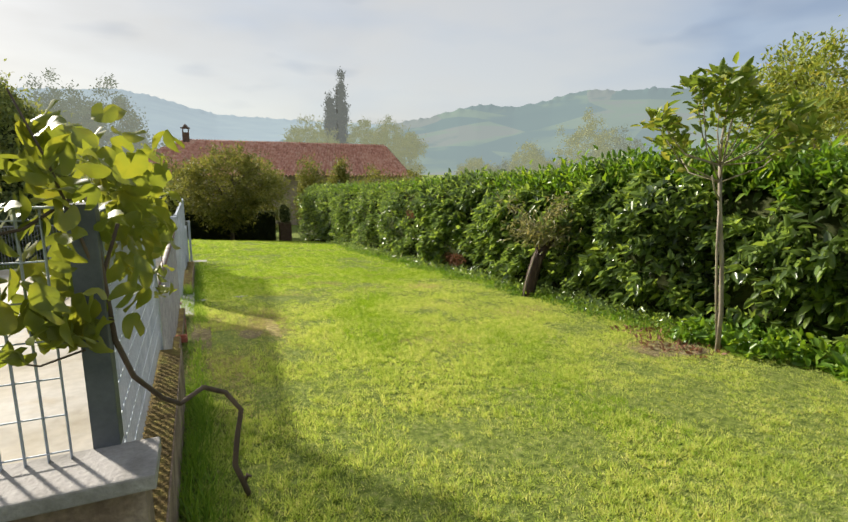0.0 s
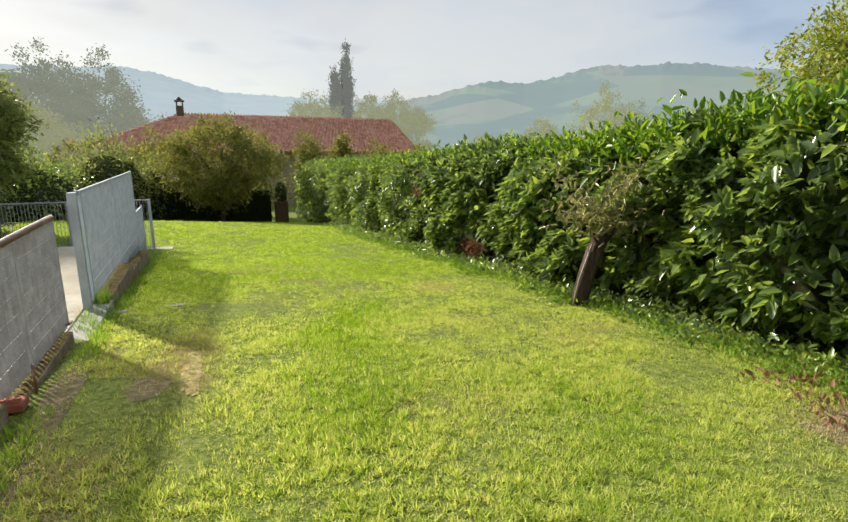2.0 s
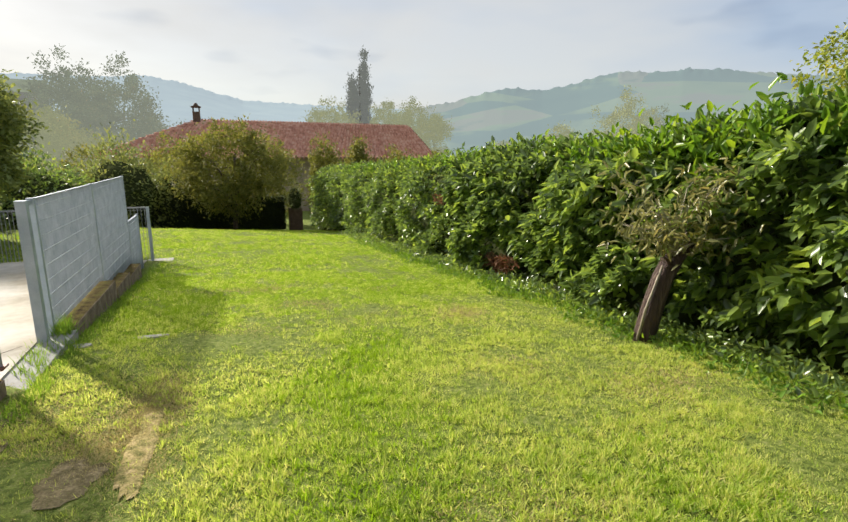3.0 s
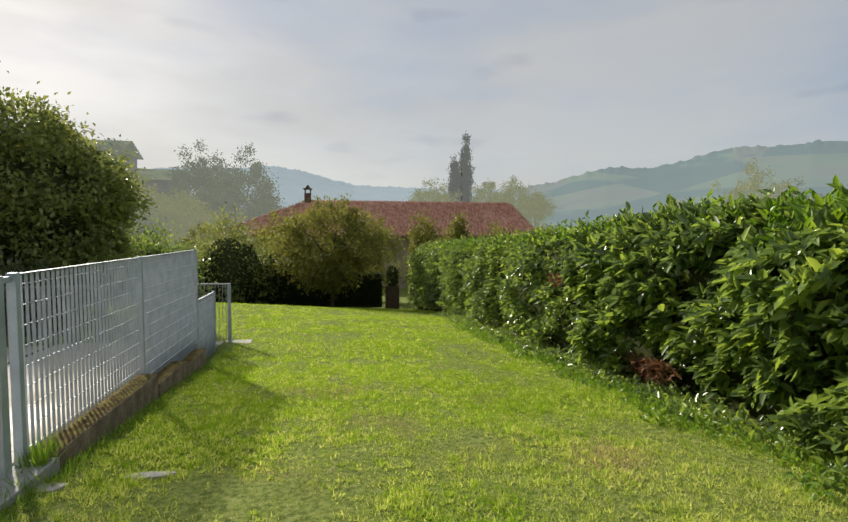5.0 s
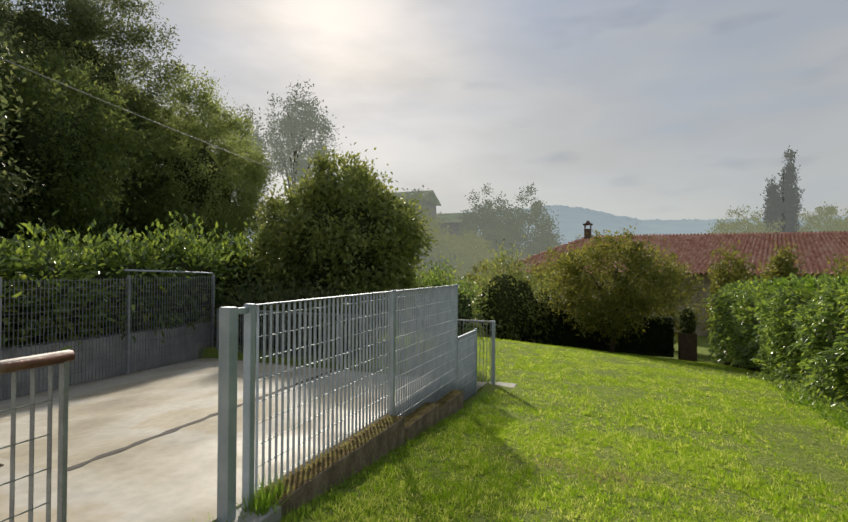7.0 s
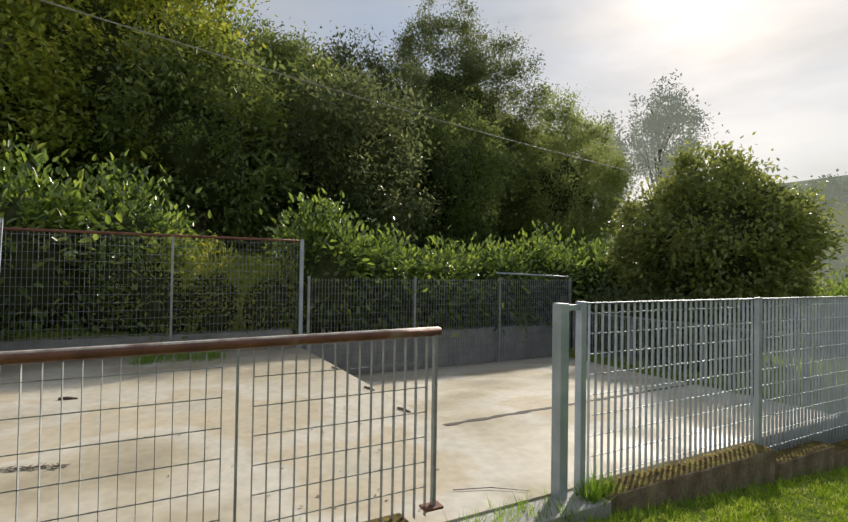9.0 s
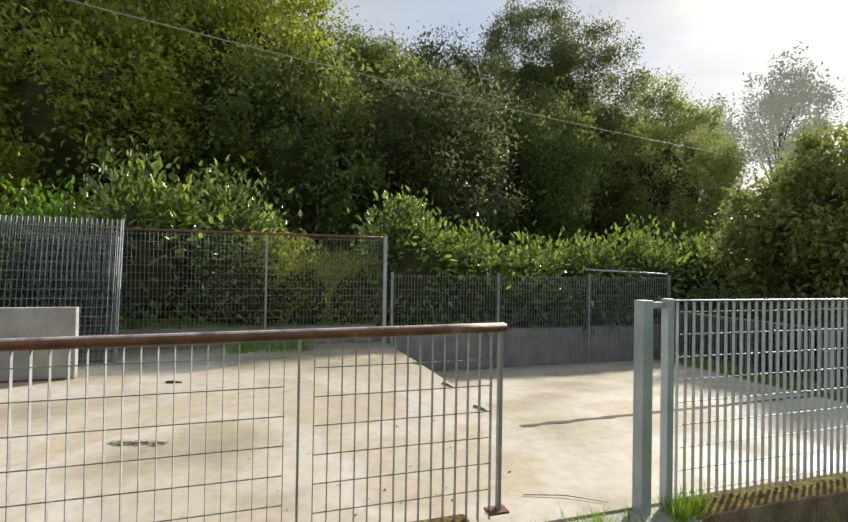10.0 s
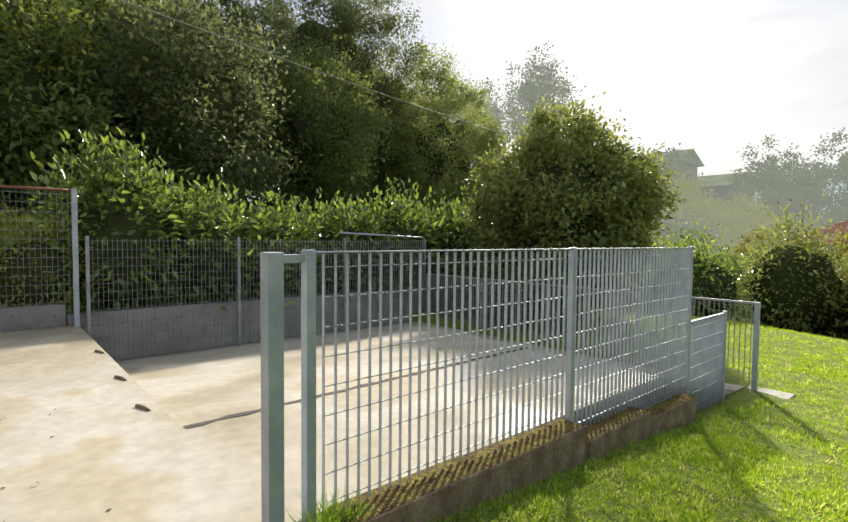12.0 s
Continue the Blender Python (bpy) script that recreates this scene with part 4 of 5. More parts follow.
# far trees, their haze put in as emission
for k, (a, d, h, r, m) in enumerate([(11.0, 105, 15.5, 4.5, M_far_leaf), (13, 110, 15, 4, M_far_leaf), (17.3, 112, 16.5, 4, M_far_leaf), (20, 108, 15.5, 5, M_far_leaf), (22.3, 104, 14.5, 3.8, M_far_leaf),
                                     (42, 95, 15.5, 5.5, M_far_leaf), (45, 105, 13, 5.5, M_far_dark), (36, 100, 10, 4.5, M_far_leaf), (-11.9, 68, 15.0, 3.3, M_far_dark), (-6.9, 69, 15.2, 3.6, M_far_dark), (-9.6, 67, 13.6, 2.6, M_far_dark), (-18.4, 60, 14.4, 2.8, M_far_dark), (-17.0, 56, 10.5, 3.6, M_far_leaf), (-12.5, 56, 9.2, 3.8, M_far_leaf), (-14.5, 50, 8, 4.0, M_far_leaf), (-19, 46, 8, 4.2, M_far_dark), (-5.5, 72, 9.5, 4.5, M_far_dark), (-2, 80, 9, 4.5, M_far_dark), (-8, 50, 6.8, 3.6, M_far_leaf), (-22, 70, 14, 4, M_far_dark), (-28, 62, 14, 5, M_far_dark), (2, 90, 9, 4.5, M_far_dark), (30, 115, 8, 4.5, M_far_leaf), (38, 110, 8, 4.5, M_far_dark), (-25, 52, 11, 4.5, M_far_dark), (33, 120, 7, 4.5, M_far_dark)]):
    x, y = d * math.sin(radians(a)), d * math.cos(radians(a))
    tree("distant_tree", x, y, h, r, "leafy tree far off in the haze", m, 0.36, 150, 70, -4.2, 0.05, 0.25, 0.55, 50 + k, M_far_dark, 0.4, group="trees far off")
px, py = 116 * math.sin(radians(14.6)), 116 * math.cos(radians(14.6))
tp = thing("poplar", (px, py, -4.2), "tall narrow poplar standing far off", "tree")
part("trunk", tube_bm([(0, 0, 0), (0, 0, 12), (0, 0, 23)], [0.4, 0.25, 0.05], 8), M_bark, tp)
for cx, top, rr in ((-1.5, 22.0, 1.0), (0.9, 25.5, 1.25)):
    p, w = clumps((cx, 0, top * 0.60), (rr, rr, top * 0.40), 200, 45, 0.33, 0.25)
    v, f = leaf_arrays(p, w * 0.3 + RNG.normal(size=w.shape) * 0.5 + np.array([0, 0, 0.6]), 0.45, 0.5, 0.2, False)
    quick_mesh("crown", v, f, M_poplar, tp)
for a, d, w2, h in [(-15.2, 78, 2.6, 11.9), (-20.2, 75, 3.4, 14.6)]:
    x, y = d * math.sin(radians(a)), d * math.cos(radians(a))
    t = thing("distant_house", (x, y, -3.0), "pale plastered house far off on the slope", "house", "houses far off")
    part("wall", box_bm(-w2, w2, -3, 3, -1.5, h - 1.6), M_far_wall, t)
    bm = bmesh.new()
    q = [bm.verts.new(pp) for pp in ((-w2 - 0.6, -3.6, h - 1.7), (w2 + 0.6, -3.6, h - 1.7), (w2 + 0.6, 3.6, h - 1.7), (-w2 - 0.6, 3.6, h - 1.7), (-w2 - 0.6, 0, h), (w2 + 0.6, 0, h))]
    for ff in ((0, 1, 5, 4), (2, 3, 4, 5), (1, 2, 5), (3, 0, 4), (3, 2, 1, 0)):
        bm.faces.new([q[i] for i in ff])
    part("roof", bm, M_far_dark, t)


# ---- small growth and loose things ----
def branchy(parent, name, lines, mat, label=""):
    o = Vector(parent.location)
    bm = bmesh.new()
    for pts, r0, r1 in lines:
        n = len(pts)
        tube_bm([Vector(p) - o for p in pts], [r0 + (r1 - r0) * i / (n - 1) for i in range(n)], 7, bm)
    return part(name, bm, mat, parent, label)


# grape vine on the corner post
vi = thing("grape_vine", (0.15, 2.63, -0.27), "grape vine with yellow-green leaves climbing over the corner post", "vine")
stem = [(0.15, 2.63, -0.30), (0.12, 2.58, -0.17), (0.08, 2.52, -0.02), (0.10, 2.55, 0.12), (0.13, 2.60, 0.24), (0.06, 2.58, 0.36), (-0.04, 2.50, 0.44), (-0.14, 2.40, 0.42), (-0.2, 2.31, 0.50), (-0.28, 2.15, 0.68), (-0.31, 2.02, 0.88), (-0.32, 1.99, 1.12), (-0.34, 2.0, 1.42)]
branchy(vi, "stem", [(stem, 0.016, 0.009), ([(0.12, 2.58, -0.17), (0.14, 2.57, -0.12), (0.16, 2.56, -0.13)], 0.014, 0.006)], M_bark, "dark gnarled vine stem")
canes = [([(-0.31, 2.02, 0.88), (-0.35, 1.96, 1.2), (-0.42, 1.92, 1.5), (-0.5, 1.93, 1.72)], 0.007, 0.003),
         ([(-0.32, 1.99, 1.12), (-0.28, 2.2, 1.3), (-0.3, 2.6, 1.36), (-0.3, 3.1, 1.34), (-0.31, 3.7, 1.36), (-0.3, 4.2, 1.38), (-0.29, 4.27, 1.1), (-0.29, 4.3, 0.62)], 0.007, 0.003),
         ([(-0.34, 2.0, 1.42), (-0.5, 1.9, 1.3), (-0.75, 1.9, 1.25), (-1.1, 1.92, 1.2)], 0.007, 0.003),
         ([(-0.31, 2.02, 0.88), (-0.5, 1.88, 0.86), (-0.72, 1.9, 0.92)], 0.005, 0.002)]
branchy(vi, "cane", [c for c in canes], M_bark, "thin brown canes")


def vine_leaf_bm(size, seed):
    """One lobed leaf, a little cupped."""
    r = random.Random(seed)
    bm = bmesh.new()
    c = bm.verts.new((0, 0, 0))
    ring = []
    for k in range(15):
        a = -2.75 + 5.5 * k / 14
        lobe = 0.72 + 0.28 * abs(math.cos(a * 1.25)) + r.uniform(-0.05, 0.05)
        ring.append(bm.verts.new((math.sin(a) * size * 0.55 * lobe, math.cos(a) * size * 0.6 * lobe, 0.12 * size * math.cos(a * 2.5) - 0.1 * size * lobe)))
    for a, b in zip(ring, ring[1:]):
        bm.faces.new((c, a, b)).smooth = True
    me = bpy.data.meshes.new("leaf")
    bm.to_mesh(me)
    bm.free()
    return me


VL = []
for k, mt in enumerate((M_vine_leaf, M_vine_leaf, M_vine_leaf, M_vine_leaf)):
    me = vine_leaf_bm((0.095, 0.108, 0.078, 0.088)[k], k)
    me.materials.append(mt)
    VL.append(me)
r = random.Random(4)
spots = []
for k in range(330):
    u = r.random()
    if u < 0.5:
        spots.append((-0.31 + r.gauss(0, 0.10), 2.55 + r.gauss(0, 0.32), 1.3 + max(-0.3, r.gauss(0, 0.15))))
    elif u < 0.70:
        spots.append((-0.50 + r.gauss(0, 0.13), 1.93 + r.gauss(0, 0.07), 1.2 + max(-0.3, r.gauss(0, 0.14))))
    elif u < 0.80:
        spots.append((-0.44 + r.gauss(0, 0.09), 1.93 + r.gauss(0, 0.05), 0.98 + r.gauss(0, 0.05)))
    elif u < 0.86:
        spots.append((-0.41 + r.gauss(0, 0.06), 1.93 + r.gauss(0, 0.06), 1.50 + r.gauss(0, 0.07)))
    else:
        spots.append((-0.3 + r.gauss(0, 0.05), 2.95 + r.gauss(0, 0.35), 1.24 + r.gauss(0, 0.13)))
for k in range(30):
    spots.append((-0.29 + r.gauss(0, 0.025), 4.27 + r.gauss(0, 0.09), (1.38, 1.12, 0.62)[k % 3] + r.gauss(0, 0.06)))
for k, s in enumerate(spots):
    ob = new("leaf", VL[k % 4])
    ob.parent = vi
    ob.location = Vector(s) - vi.location
    ob.rotation_euler = (r.uniform(-2.2, 2.6), r.uniform(-0.8, 0.8), r.uniform(0, 6.28))

# slender young tree by the hedge
sp = thing("young_tree", (5.07, 3.40, land(5.07, 3.4)), "slender young tree with a pale forked stem and broad leaves", "tree")
B = (5.07, 3.40, land(5.07, 3.4) - 0.05)
F = (4.83, 3.45, 1.55)
lines = [([B, (5.05, 3.40, 0.0), (4.98, 3.42, 0.6), (4.88, 3.44, 1.15), F], 0.026, 0.019), ([(5.06, 3.42, -0.3), (5.02, 3.46, 0.2), (4.93, 3.45, 0.7), (4.88, 3.44, 1.1)], 0.014, 0.012),
         ([(4.86, 3.44, 1.2), (4.74, 3.42, 1.32), (4.66, 3.40, 1.45)], 0.011, 0.007)]
tips = []
r = random.Random(9)
for k in range(17):
    a = k * 2.4 + 0.5
    rad = (0.28, 0.5, 0.72, 0.85)[k % 4] * r.uniform(0.85, 1.1)
    start = F if k % 3 else (4.85, 3.45, 1.38)
    top = (F[0] + 0.05 + math.cos(a) * rad, F[1] + math.sin(a) * rad * 0.8, F[2] + 1.0 - 0.75 * rad + r.uniform(-0.12, 0.1))
    mid = (F[0] + math.cos(a) * rad * 0.55, F[1] + math.sin(a) * rad * 0.45, (start[2] + top[2]) / 2 - 0.10)
    lines.append(([start, mid, top], 0.009, 0.004))
    tips += [(top, 0.05, 22), (tuple(mid[q] * 0.35 + top[q] * 0.65 for q in range(3)), 0.07, 10), (tuple(mid[q] * 0.7 + top[q] * 0.3 for q in range(3)), 0.07, 4)]
branchy(sp, "stem", lines, M_bark_pale, "pale thin forked stem")
P = np.concatenate([np.array(c) + RNG.normal(size=(n, 3)) * q for c, q, n in tips])
W = np.concatenate([RNG.normal(size=(n, 3)) * np.array([0.8, 0.8, 0.4]) + np.array([0, 0, 0.55]) for c, q, n in tips])
M_sap = leaf_mat("young_tree_leaf", [(0.0, (0.090, 0.156, 0.031)), (0.6, (0.194, 0.260, 0.047)), (1.0, (0.448, 0.390, 0.078))], 0.45, 0.45)
leaves("crown", P, W, 0.155 * (0.7 + 0.5 * RNG.random(len(P))), M_sap, sp, 0.4, 0.3, True, "broad yellow-green leaves")

# pollarded stump with thin shoots
SXY = (5.22, 7.05)
st = thing("pollarded_tree", (*SXY, land(*SXY)), "short dark leaning pollarded trunk with thin twiggy shoots", "tree")
sx, sy = SXY
zb = land(*SXY)
K = (sx + 0.20, sy - 0.06, zb + 0.86)
branchy(st, "trunk", [([(sx - 0.01, sy, zb - 0.06), (sx, sy, zb + 0.1), (sx + 0.05, sy - 0.02, zb + 0.4), (sx + 0.11, sy - 0.04, zb + 0.66), K], 0.115, 0.10),
                      ([(sx + 0.13, sy - 0.04, zb + 0.68), (sx + 0.26, sy - 0.08, zb + 0.88), (sx + 0.38, sy - 0.1, zb + 1.04)], 0.075, 0.05)], M_bark_dark, "dark reddish furrowed bark, split along one side")
branchy(st, "bark_ridge", [([(sx - 0.115 + 0.06 * q, sy - 0.02, zb + 0.02), (sx - 0.08 + 0.06 * q, sy - 0.05, zb + 0.35), (sx + 0.04 + 0.06 * q, sy - 0.09, zb + 0.8)], 0.016, 0.012) for q in range(3)], M_bark_pale, "raised pale edge of the split bark")
branchy(st, "knuckle", [([(K[0] - 0.12, K[1], K[2] - 0.03), (K[0] - 0.02, K[1] - 0.02, K[2] + 0.01), (K[0] + 0.1, K[1], K[2] - 0.01)], 0.06, 0.05)], M_bark_dark)
ln, tp2 = [], []
for k in range(30):
    a = k * 2.4 + r.uniform(-0.4, 0.4)
    o = r.uniform(-0.1, 0.25)
    reach, up = r.uniform(0.35, 0.85), r.uniform(0.2, 0.95)
    s0 = (K[0] + o, K[1] - 0.02, K[2] + 0.02)
    m = (s0[0] + math.cos(a) * reach * 0.45, s0[1] + math.sin(a) * reach * 0.4, s0[2] + up * 0.7)
    e = (s0[0] + math.cos(a) * reach, s0[1] + math.sin(a) * reach * 0.75, s0[2] + up * 0.85)
    ln.append(([s0, ((s0[0] + m[0]) / 2, (s0[1] + m[1]) / 2, (s0[2] + m[2]) / 2 + 0.03), m, e], 0.019 if k < 5 else 0.007, 0.003))
    tp2 += [m, e, tuple((m[q] + e[q]) / 2 for q in range(3))]
branchy(st, "shoot", ln, M_bark_pale, "thin pale twigs")
P = np.repeat(np.array(tp2), 11, 0) + RNG.normal(size=(len(tp2) * 11, 3)) * 0.09
leaves("leaf_spray", P, RNG.normal(size=P.shape) * 0.6 + np.array([-0.2, 0, -0.25]), 0.1, M_olive, st, 0.3, 0.3, True, "sparse narrow olive and yellowing leaves", "stuff")

# tall loose tree beyond the hedge
tree("loose_tree", 39, 22.3, 13.5, 4.2, "tall airy tree with olive and yellow leaves beyond the hedge", M_wood_leaf_yellow, 0.36, 130, 60, -1.6, 0.2, 0.25, 0.6, 77, fill=0.3)
tree("loose_tree", 17, 9.2, 5.6, 2.6, "bushy olive-green tree behind the hedge", M_wood_leaf_yellow, 0.15, 150, 80, None, 0.1, 0.08, 0.3, 78, fill=0.5)

# the low growth at the foot of the hedge
def undergrowth(name, n, y0, y1, x0, x1, size, mat, label, high=0.2):
    y = y0 + (y1 - y0) * RNG.random(n)
    x = x0 + (x1 - x0) * RNG.random(n) + 0.12 * np.sin(y * 3.1) + 0.08 * np.sin(y * 7.7)
    z = land_np(x, y) + high * RNG.random(n) ** 1.5
    w = RNG.normal(size=(n, 3)) * 0.7 + np.array([-0.3, 0, 0.55])
    leaves(name, np.stack([x, y, z], 1), w, size * (0.6 + 0.7 * RNG.random(n)), mat, None, 0.5, 0.25, True, label, "stuff")


undergrowth("ivy_undergrowth", 7000, 4.2, 22.0, 5.25, 6.0, 0.075, M_laurel, "low leafy weeds along the foot of the hedge", 0.16)
undergrowth("bright_weed", 3800, 3.9, 19.0, 5.0, 5.5, 0.055, M_laurel_young, "small bright green weeds in front of the hedge", 0.09)
undergrowth("broad_leaf_plant", 2600, 1.2, 4.1, 5.2, 6.3, 0.12, M_laurel_young, "broad-leaved ground plants round the young tree", 0.22)
undergrowth("dead_leaf", 260, 3.3, 4.6, 4.6, 5.3, 0.06, M_red_leaf, "dry brown fallen leaves", 0.03)
yy = np.concatenate([11.0 + RNG.normal(size=260) * 0.25, 13.5 + RNG.normal(size=120) * 0.3])
zz = land_np(5.7, yy) + np.concatenate([0.12 + 0.28 * RNG.random(260), 1.3 + 0.2 * RNG.random(120)])
leaves("withered_leaf", np.stack([5.72 + 0.1 * RNG.random(380), yy, zz], 1), RNG.normal(size=(380, 3)) + np.array([-0.6, 0, 0]), 0.1, M_red_leaf, None, 0.4, 0.3, True, "withered reddish laurel leaves in the hedge", "stuff")


# bare and dry patches in the lawn
def patch(name, cx, cy, rx, ry, mat, label, seed):
    bm = bmesh.new()
    rings = []
    for j in range(5):
        q = (j + 0.2) / 4.2
        ring = []
        for k in range(26):
            a = k * math.tau / 26
            s = q * (1 + 0.45 * noise.noise(Vector((math.cos(a) * 1.6, math.sin(a) * 1.6, seed))) + 0.3 * noise.noise(Vector((math.cos(a) * 5, math.sin(a) * 5, seed))))
            x, y = cx + math.cos(a) * rx * s, cy + math.sin(a) * ry * s
            z = land(x, y) + 0.025 * noise.noise(Vector((x * 0.9, y * 0.9, 0))) + 0.012 * noise.noise(Vector((x * 3, y * 3, 5)))
            ring.append(bm.verts.new((x, y, z + 0.011 - 0.006 * (j == 4))))
        rings.append(ring)
    bm.faces.new(rings[0])
    for a, b in zip(rings, rings[1:]):
        for k in range(26):
            bm.faces.new((a[k], b[k], b[(k + 1) % 26], a[(k + 1) % 26])).smooth = True
    part(name, bm, mat, None, label, "structure")


M_straw = surface("dry_straw_turf", [(0.3, (0.14, 0.15, 0.05)), (0.48, (0.32, 0.27, 0.11)), (0.65, (0.48, 0.38, 0.19))], 16, 1.0, bump=1.0, fine=75, grain=0.9, spec=0.05, bump_dist=0.02)
M_soil = surface("dry_soil", [(0.3, (0.13, 0.11, 0.055)), (0.5, (0.21, 0.175, 0.095)), (0.7, (0.33, 0.27, 0.16))], 16, 1.0, bump=1.0, fine=75, grain=0.9, spec=0.05, bump_dist=0.02)
PATCHES = [(0.76, 6.35, 0.16, 0.95, 0.85), (0.47, 6.1, 0.2, 0.4, 0.9), (2.39, 9.64, 0.16, 0.3, 0.6), (4.06, 8.87, 0.3, 0.25, 0.5), (3.5, 10.7, 0.3, 0.3, 0.4), (4.75, 3.75, 0.6, 0.32, 0.9), (2.9, 9.0, 0.35, 0.3, 0.6), (2.1, 10.0, 0.4, 0.25, 0.5), (3.9, 8.7, 0.35, 0.3, 0.5),
           (0.2, 5.5, 0.42, 1.7, 0.7), (2.4, 5.0, 0.5, 0.35, 0.35), (4.4, 6.0, 0.6, 0.4, 0.4), (1.6, 11.3, 0.7, 0.3, 0.5), (1.3, 8.6, 0.35, 0.3, 0.5), (3.4, 6.6, 0.5, 0.4, 0.3)]
patch("dry_turf_patch", 0.76, 6.4, 0.08, 0.6, M_straw, "strip of dry straw-coloured turf", 1)
patch("bare_soil_patch", 0.47, 6.1, 0.14, 0.24, M_soil, "small patch of bare reddish soil", 2)
patch("bare_soil_patch", 4.75, 3.75, 0.5, 0.26, M_soil, "bare soil with dry leaves by the young tree", 3)
patch("bare_soil_patch", -0.08, 5.7, 0.12, 1.3, M_soil, "bare earth strip between kerb and grass", 8)


# grass blades
def blades(name, x, y, h, w, mat, label, lean=0.5, z=None, kind="stuff", away=None):
    n = len(x)
    zz = (land_np(x, y) if z is None else z) - 0.006
    p = np.stack([x, y, zz], 1)
    a = RNG.random(n) * math.tau
    side = np.stack([np.cos(a), np.sin(a), np.zeros(n)], 1) * (w / 2).reshape(n, 1)
    d = RNG.normal(size=(n, 3)) * lean
    if away is not None:
        d[:, :2] += away
    d[:, 2] = 1
    tip = p + unit(d) * h.reshape(n, 1)
    v = np.stack([p - side, p + side, tip], 1).reshape(-1, 3)
    return quick_mesh(name, v, np.arange(3 * n).reshape(n, 3), mat, None, label, kind)


# richer strips of the lawn: middle, half width, half length, strength
LUSH = [(1.6, 5.3, 0.4, 0.8, 0.7), (2.2, 6.6, 0.45, 1.0, 0.9), (2.45, 7.9, 0.5, 0.8, 0.8), (2.4, 14.6, 1.3, 0.9, 0.8), (1.0, 17.5, 1.6, 0.8, 0.7), (3.6, 18.5, 1.4, 1.0, 0.5), (0.6, 12.2, 0.7, 0.9, 0.8), (3.3, 4.6, 0.6, 0.9, 0.5), (2.6, 2.9, 0.5, 0.6, 0.5)]


def lushness(x, y):
    g = sum(k * np.exp(-(((x + 0.2 * np.sin(y * 2.1) - cx) / rx) ** 2 + ((y - cy) / ry) ** 2)) for cx, cy, rx, ry, k in LUSH)
    return np.clip(g, 0, 1)


def turf(n, per, y0, y1, x0, x1, h, w, name):
    """Splayed tufts of blades, denser and taller where the lawn is lush, thin on the bare patches."""
    x, y = x0 + (x1 - x0) * RNG.random(n), y0 + (y1 - y0) * RNG.random(n)
    rich = lushness(x, y)
    lush = np.clip(0.48 + 0.22 * field(x, y, 2.0, 5) + 0.22 * field(x, y, 9.0, 6) + 0.2 * field(x, y, 26.0, 7) + 0.34 * field(x, y, 70.0, 8) + 0.3 * rich, 0, 1.25)
    keep = RNG.random(n) < 0.22 + 0.78 * lush
    wx, wy = x + 0.09 * np.sin(y * 9) + 0.05 * np.sin(y * 23 + x * 9), y + 0.09 * np.sin(x * 8) + 0.05 * np.sin(x * 21)
    for cx, cy, rx, ry, bare in PATCHES:
        keep &= RNG.random(n) > bare * np.exp(-(((wx - cx) / rx) ** 2 + ((wy - cy) / ry) ** 2) ** 1.5)
    vivid = RNG.random(n) < np.maximum(0.82 * rich, 0.68 * np.clip((y - 7.5) / 3.0, 0, 1))
    for pick, mat, label in ((keep & ~vivid, M_blade, "short mown lawn grass in small tufts"), (keep & vivid, M_vivid, "lush vivid green lawn grass")):
        cx, cy, cl = (np.repeat(q[pick], per) for q in (x, y, lush))
        m = len(cx)
        out = RNG.normal(size=(m, 2))
        tall = np.repeat(0.55 + 0.75 * RNG.random(int(pick.sum())), per)
        blades(name if mat is M_blade else "lush_grass", cx + out[:, 0] * w * 1.9, cy + out[:, 1] * w * 1.9, h * tall * (0.6 + 0.5 * RNG.random(m)) * (0.45 + 0.9 * cl), w * (0.7 + 0.6 * RNG.random(m)), mat, label, 0.45, away=out * 0.55)


turf(86000, 8, 0.9, 7.0, -0.15, 5.9, 0.044, 0.0075, "lawn_grass")
turf(56000, 7, 7.0, 13.0, -0.15, 5.9, 0.045, 0.010, "lawn_grass")
turf(24000, 6, 13.0, 22.0, -0.1, 6.0, 0.055, 0.014, "lawn_grass")
turf(11000, 6, 15.6, 22.0, -7.2, -0.1, 0.055, 0.016, "lawn_grass")
turf(16000, 5, 22.0, 31.5, -5.0, 6.0, 0.06, 0.022, "lawn_grass")


SX, SY = [], []
for cx, cy, rx, ry, bare in PATCHES:
    k = int((120000 if rx < 0.3 else 40000) * rx * ry * bare)
    SX.append(cx + RNG.normal(size=k) * rx * 0.7)
    SY.append(cy + RNG.normal(size=k) * ry * 0.7)
SX, SY = np.concatenate(SX), np.concatenate(SY)
blades("dry_grass", SX, SY, 0.018 + 0.022 * RNG.random(len(SX)), 0.007 + 0.004 * RNG.random(len(SX)), M_straw_blade, "dry straw-coloured short grass", 1.3)


def tufts(centres, per, h, spread, name, label, mat=M_tuft):
    c = np.repeat(np.array(centres), per, 0)
    n = len(c)
    x, y = c[:, 0] + RNG.normal(size=n) * spread, c[:, 1] + RNG.normal(size=n) * spread
    zz = c[:, 2] if c.shape[1] > 2 else land_np(x, y)
    blades(name, x, y, h * (0.4 + 0.8 * RNG.random(n)), 0.008 + 0.004 * RNG.random(n), mat, label, 0.5, zz)


